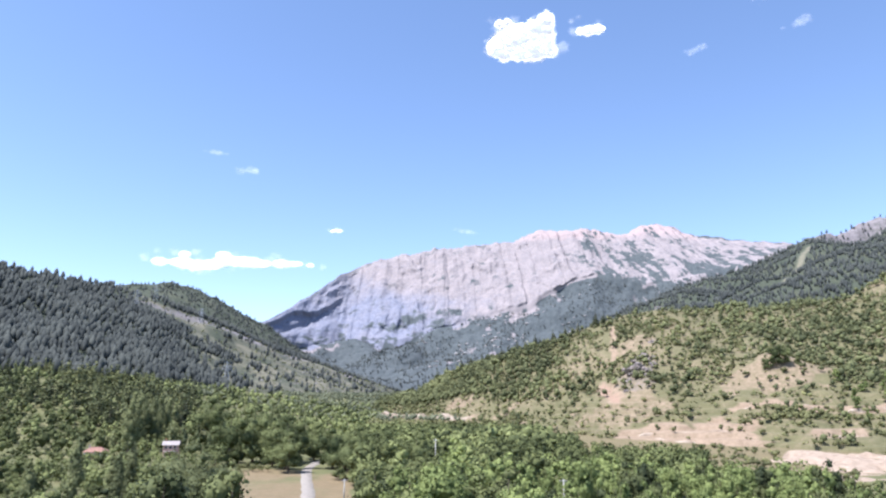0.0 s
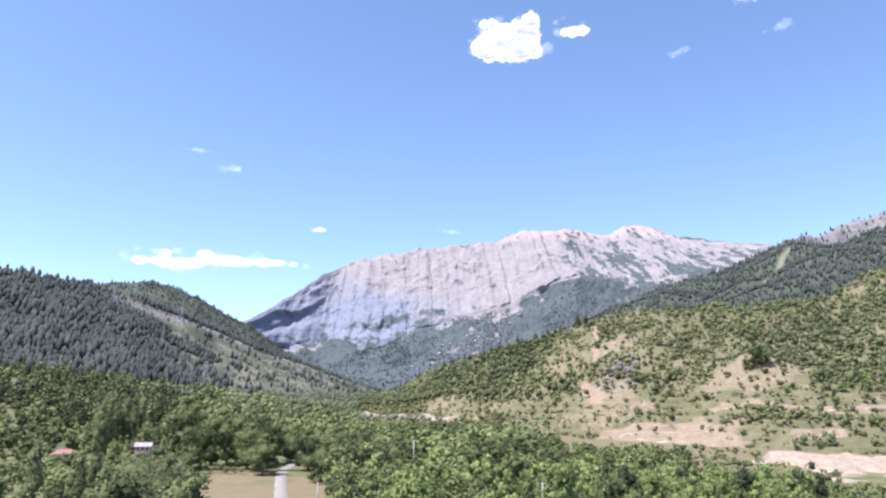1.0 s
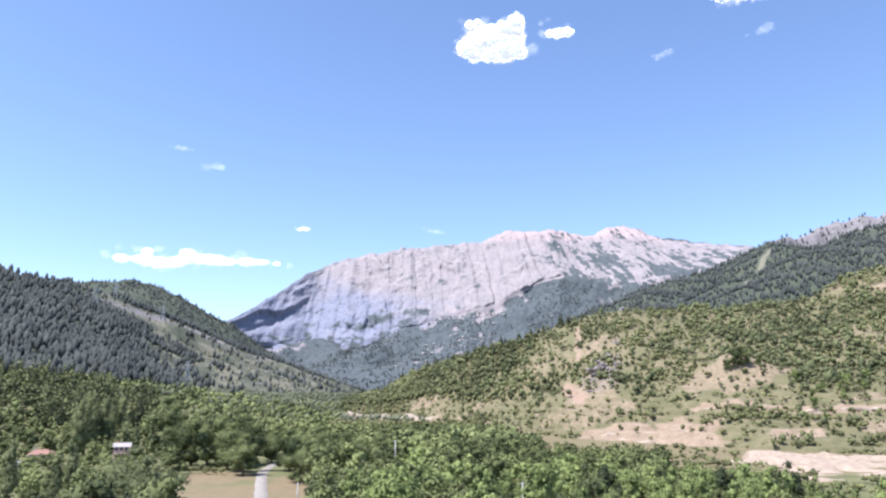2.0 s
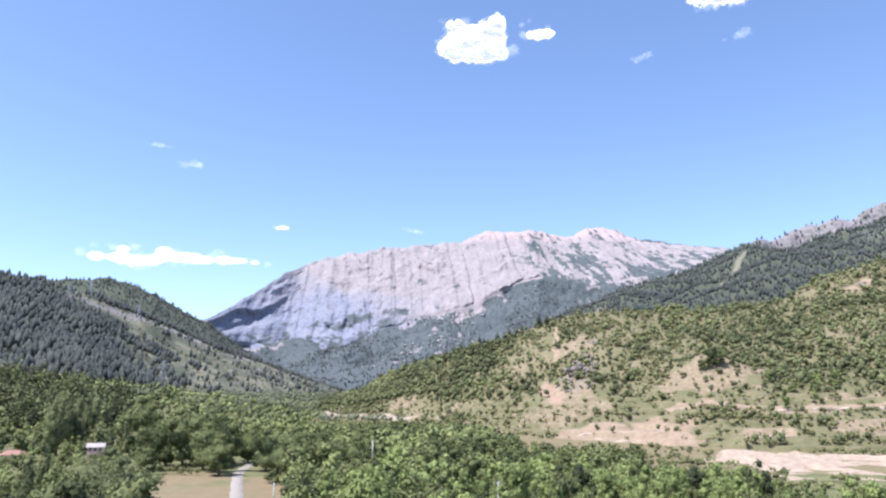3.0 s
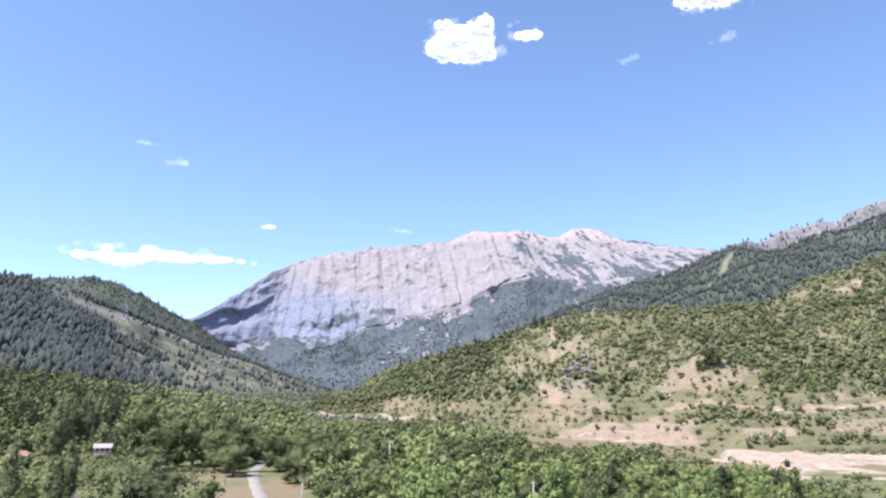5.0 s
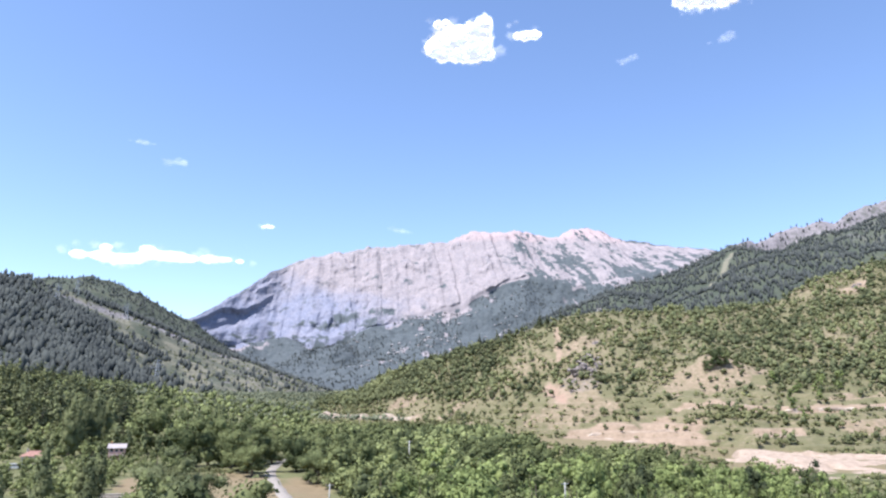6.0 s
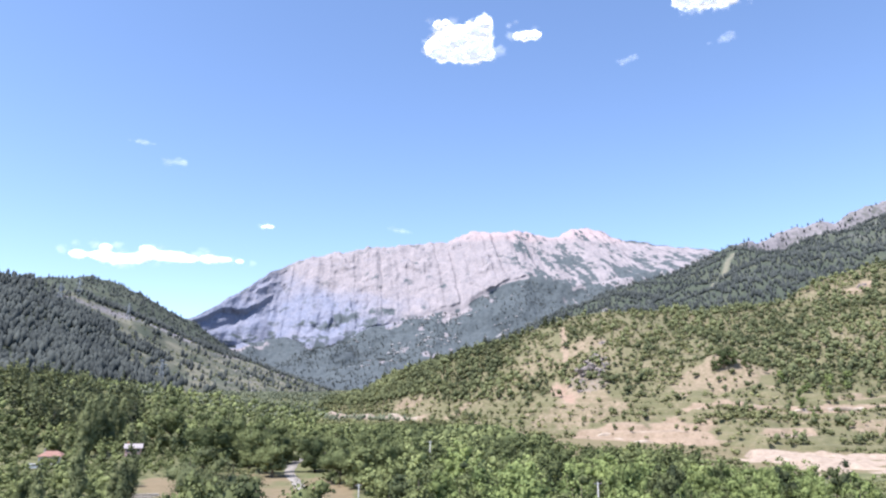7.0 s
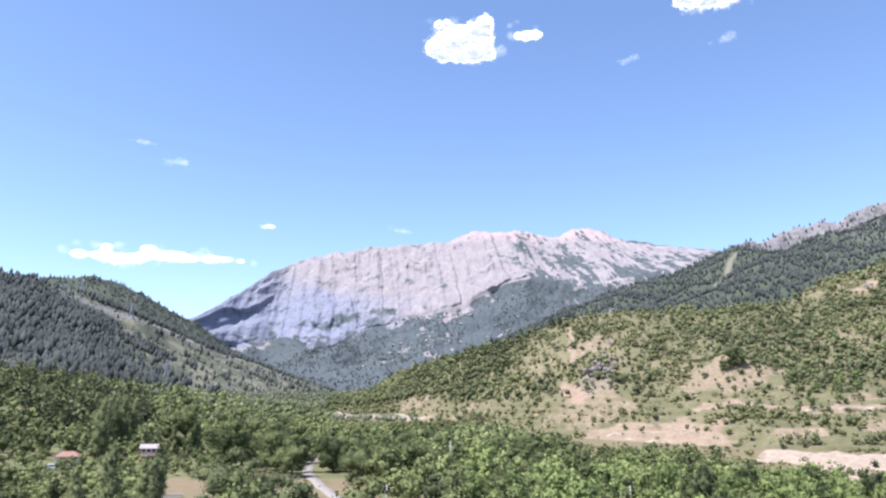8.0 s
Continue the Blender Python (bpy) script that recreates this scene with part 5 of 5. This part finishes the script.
# ------------------------------------------------------------------ clouds
def cloud_material(name, full, grain, fray, soft=0.75):
    """White vapour whose edge thins out in ragged noise; full: how dense its middle is."""
    m, nt, bsdf = node_material(name)
    bsdf.inputs["Base Color"].default_value = (0.97, 0.975, 0.98, 1)
    bsdf.inputs["Roughness"].default_value = 1.0
    bsdf.inputs["Specular IOR Level"].default_value = 0.0
    # a slight glow replaces the sunlight that scatters inside a cloud
    bsdf.inputs["Emission Color"].default_value = (0.97, 0.98, 1.0, 1)
    bsdf.inputs["Emission Strength"].default_value = 0.3
    n = nt.nodes.new("ShaderNodeMath")
    n.operation = "MULTIPLY_ADD"
    nt.links.new(noise_tex(nt, 1 / grain, 7, 0.62), n.inputs[0])
    n.inputs[1].default_value, n.inputs[2].default_value = fray, -fray / 2
    t_ = nt.nodes.new("ShaderNodeMath")
    nt.links.new(n.outputs[0], t_.inputs[0])
    nt.links.new(attr(nt, "vapour"), t_.inputs[1])
    r_ = nt.nodes.new("ShaderNodeMapRange")
    r_.interpolation_type = "SMOOTHSTEP"
    r_.inputs["From Min"].default_value, r_.inputs["From Max"].default_value = 0.0, soft
    r_.inputs["To Max"].default_value = full
    nt.links.new(t_.outputs[0], r_.inputs["Value"])
    nt.links.new(r_.outputs[0], bsdf.inputs["Alpha"])
    return m


M_CUMULUS, M_FLAT, M_WISP = cloud_material("cumulus_vapour", 1.0, 85.0, 4.0), cloud_material("flat_cloud_vapour", 0.36, 90.0, 4.5), cloud_material("wisp_vapour", 0.1, 60.0, 7.0, 1.9)


def cloud_body(name, centre, lobes, wide, thick, full=1.6):
    """A billowed body, front and back, over rounded lobes (across, up, radius) round the centre."""
    q = np.array(lobes, float)
    c = np.array(centre, float)
    ahead = c / np.linalg.norm(c)
    side = np.cross(ahead, (0, 0, 1))
    side /= np.linalg.norm(side)
    up = np.cross(side, ahead)
    reach = q[:, 2] * 1.7
    U, V = np.meshgrid(np.arange((q[:, 0] - reach * wide).min(), (q[:, 0] + reach * wide).max(), 8.0),
                       np.arange((q[:, 1] - reach).min(), (q[:, 1] + reach).max(), 6.0), indexing="ij")
    near = 1 - ((U[..., None] - q[:, 0]) / (q[:, 2] * wide)) ** 2 - ((V[..., None] - q[:, 1]) / q[:, 2]) ** 2
    dense = np.log(np.exp(2.2 * near).sum(-1)) / 2.2 - 0.15
    puff = np.sqrt(np.clip(dense + 0.8, 0, 2)) * thick * (1 + 0.25 * fbm(U / 60, V / 60, 3))
    faces = grid_faces(*U.shape)
    faces = faces[(dense.ravel()[faces] > -1.3).any(1)]
    sheets = [c + side * U[..., None] + up * V[..., None] - ahead * (puff * k)[..., None] for k in (1.0, -0.6)]
    v, f = join([(sheets[0].reshape(-1, 3), faces), (sheets[1].reshape(-1, 3), faces[:, ::-1])])
    gu, gv = np.gradient(puff, 8.0, 6.0)
    # normals tipped upwards, so that the front is lit like the top
    out = unit((-ahead * 0.5 - side * gu[..., None] * 0.2 - up * gv[..., None] * 0.2 + np.array((0, 0, 0.9))).reshape(-1, 3))
    return mesh_from(name, v, f, {"vapour": np.tile((np.clip(dense, -2, 1.2) + full * smooth((dense - 0.3) / 0.5)).ravel(), 2)}, True, np.tile(out, (2, 1)))


def cloud(label, centre, lobes, wisps=(), material=None, wide=1.0, thick=55.0, spread=1.3):
    ob = new("cloud")
    if lobes:
        part("body", cloud_body("body", centre, lobes, wide, thick), material or M_CUMULUS, ob)
    if wisps:
        part("wisp", cloud_body("wisp", centre, wisps, spread, 10.0, 0.0), M_WISP, ob)
    return tagged(ob, label, "cloud", kind="structure")


P = 3.4       # metres by which the cloud shapes are drawn
scaled = lambda shapes: [(x * P, z * P, r * P) for x, z, r in shapes]
cloud("bright white cumulus cloud", (499, 3872, 2228),
      scaled([(-54, -14, 22), (-30, -8, 30), (-4, -6, 34), (18, 0, 32), (34, 20, 20), (38, 28, 13), (0, -24, 18), (28, -20, 22), (-36, -24, 15), (-46, 26, 9), (-32, 28, 8), (46, -28, 10)]),
      scaled([(-50, 28, 16), (-30, 28, 14), (52, -26, 15), (66, -22, 12), (40, 4, 16), (8, -36, 12)]))
cloud("small white cloud beside the cumulus", (863, 3807, 2240), scaled([(-14, -1, 8), (2, -2, 11), (17, 0, 10), (26, 0, 5)]),
      scaled([(-26, 0, 8), (2, 0, 15), (20, 2, 12), (-26, 20, 6), (-16, 24, 5)]), thick=25)
cloud("long flat white cloud over the hills", (-1133, 3738, 788),
      scaled([(-115, -5, 7), (-85, -5, 10), (-60, -9, 11), (-35, -6, 10), (-10, 2, 11), (15, 2, 11), (40, 0, 9), (70, 2, 8), (-78, 8, 6), (-20, 10, 6), (95, 3, 6), (118, 2, 4)]),
      scaled([(-135, 0, 8), (-118, 10, 6), (-95, 12, 7), (-60, 14, 8), (-60, -8, 16), (0, 4, 18), (60, 4, 14), (110, 4, 9), (140, 1, 6), (-40, -12, 12)]), M_FLAT, 2.2, 18)
cloud("tiny white cloud puff", (-610, 3857, 999), scaled([(0, 0, 4), (-6, -1, 3), (7, 0, 3)]), scaled([(0, 0, 8), (10, 1, 5), (-10, 0, 5)]), M_FLAT, 1.8, 8)
cloud("bright white cloud at the top of the sky", (2113, 3825, 2600),
      scaled([(-50, 12, 25), (-22, 7, 27), (6, 6, 27), (34, 9, 25), (58, 16, 20), (0, 34, 34), (45, 36, 31), (-45, 38, 29)]),
      scaled([(-34, -7, 22), (11, -9, 20), (45, 2, 25), (67, 11, 18)]))
for centre, lobes in (((1931, 3390, 2064), [(0, 0, 7), (4, 5, 5), (-6, -4, 5), (-30, -6, 4)]), ((1446, 3625, 2022), [(0, 0, 6), (8, 3, 5), (-12, -3, 6)]),
                      ((-1108, 3745, 1319), [(0, 0, 5), (-10, -1, 6), (10, 0, 5), (4, 6, 4), (10, -20, 3)]), ((-1292, 3686, 1406), [(0, 0, 4), (-12, 0, 4), (12, 0, 4), (22, -1, 3)]),
                      ((124, 3902, 1013), [(0, 0, 5), (-12, 4, 5), (12, -3, 5), (22, -5, 3)])):
    cloud("thin wisp of white cloud", centre, None, scaled(lobes), spread=1.9)
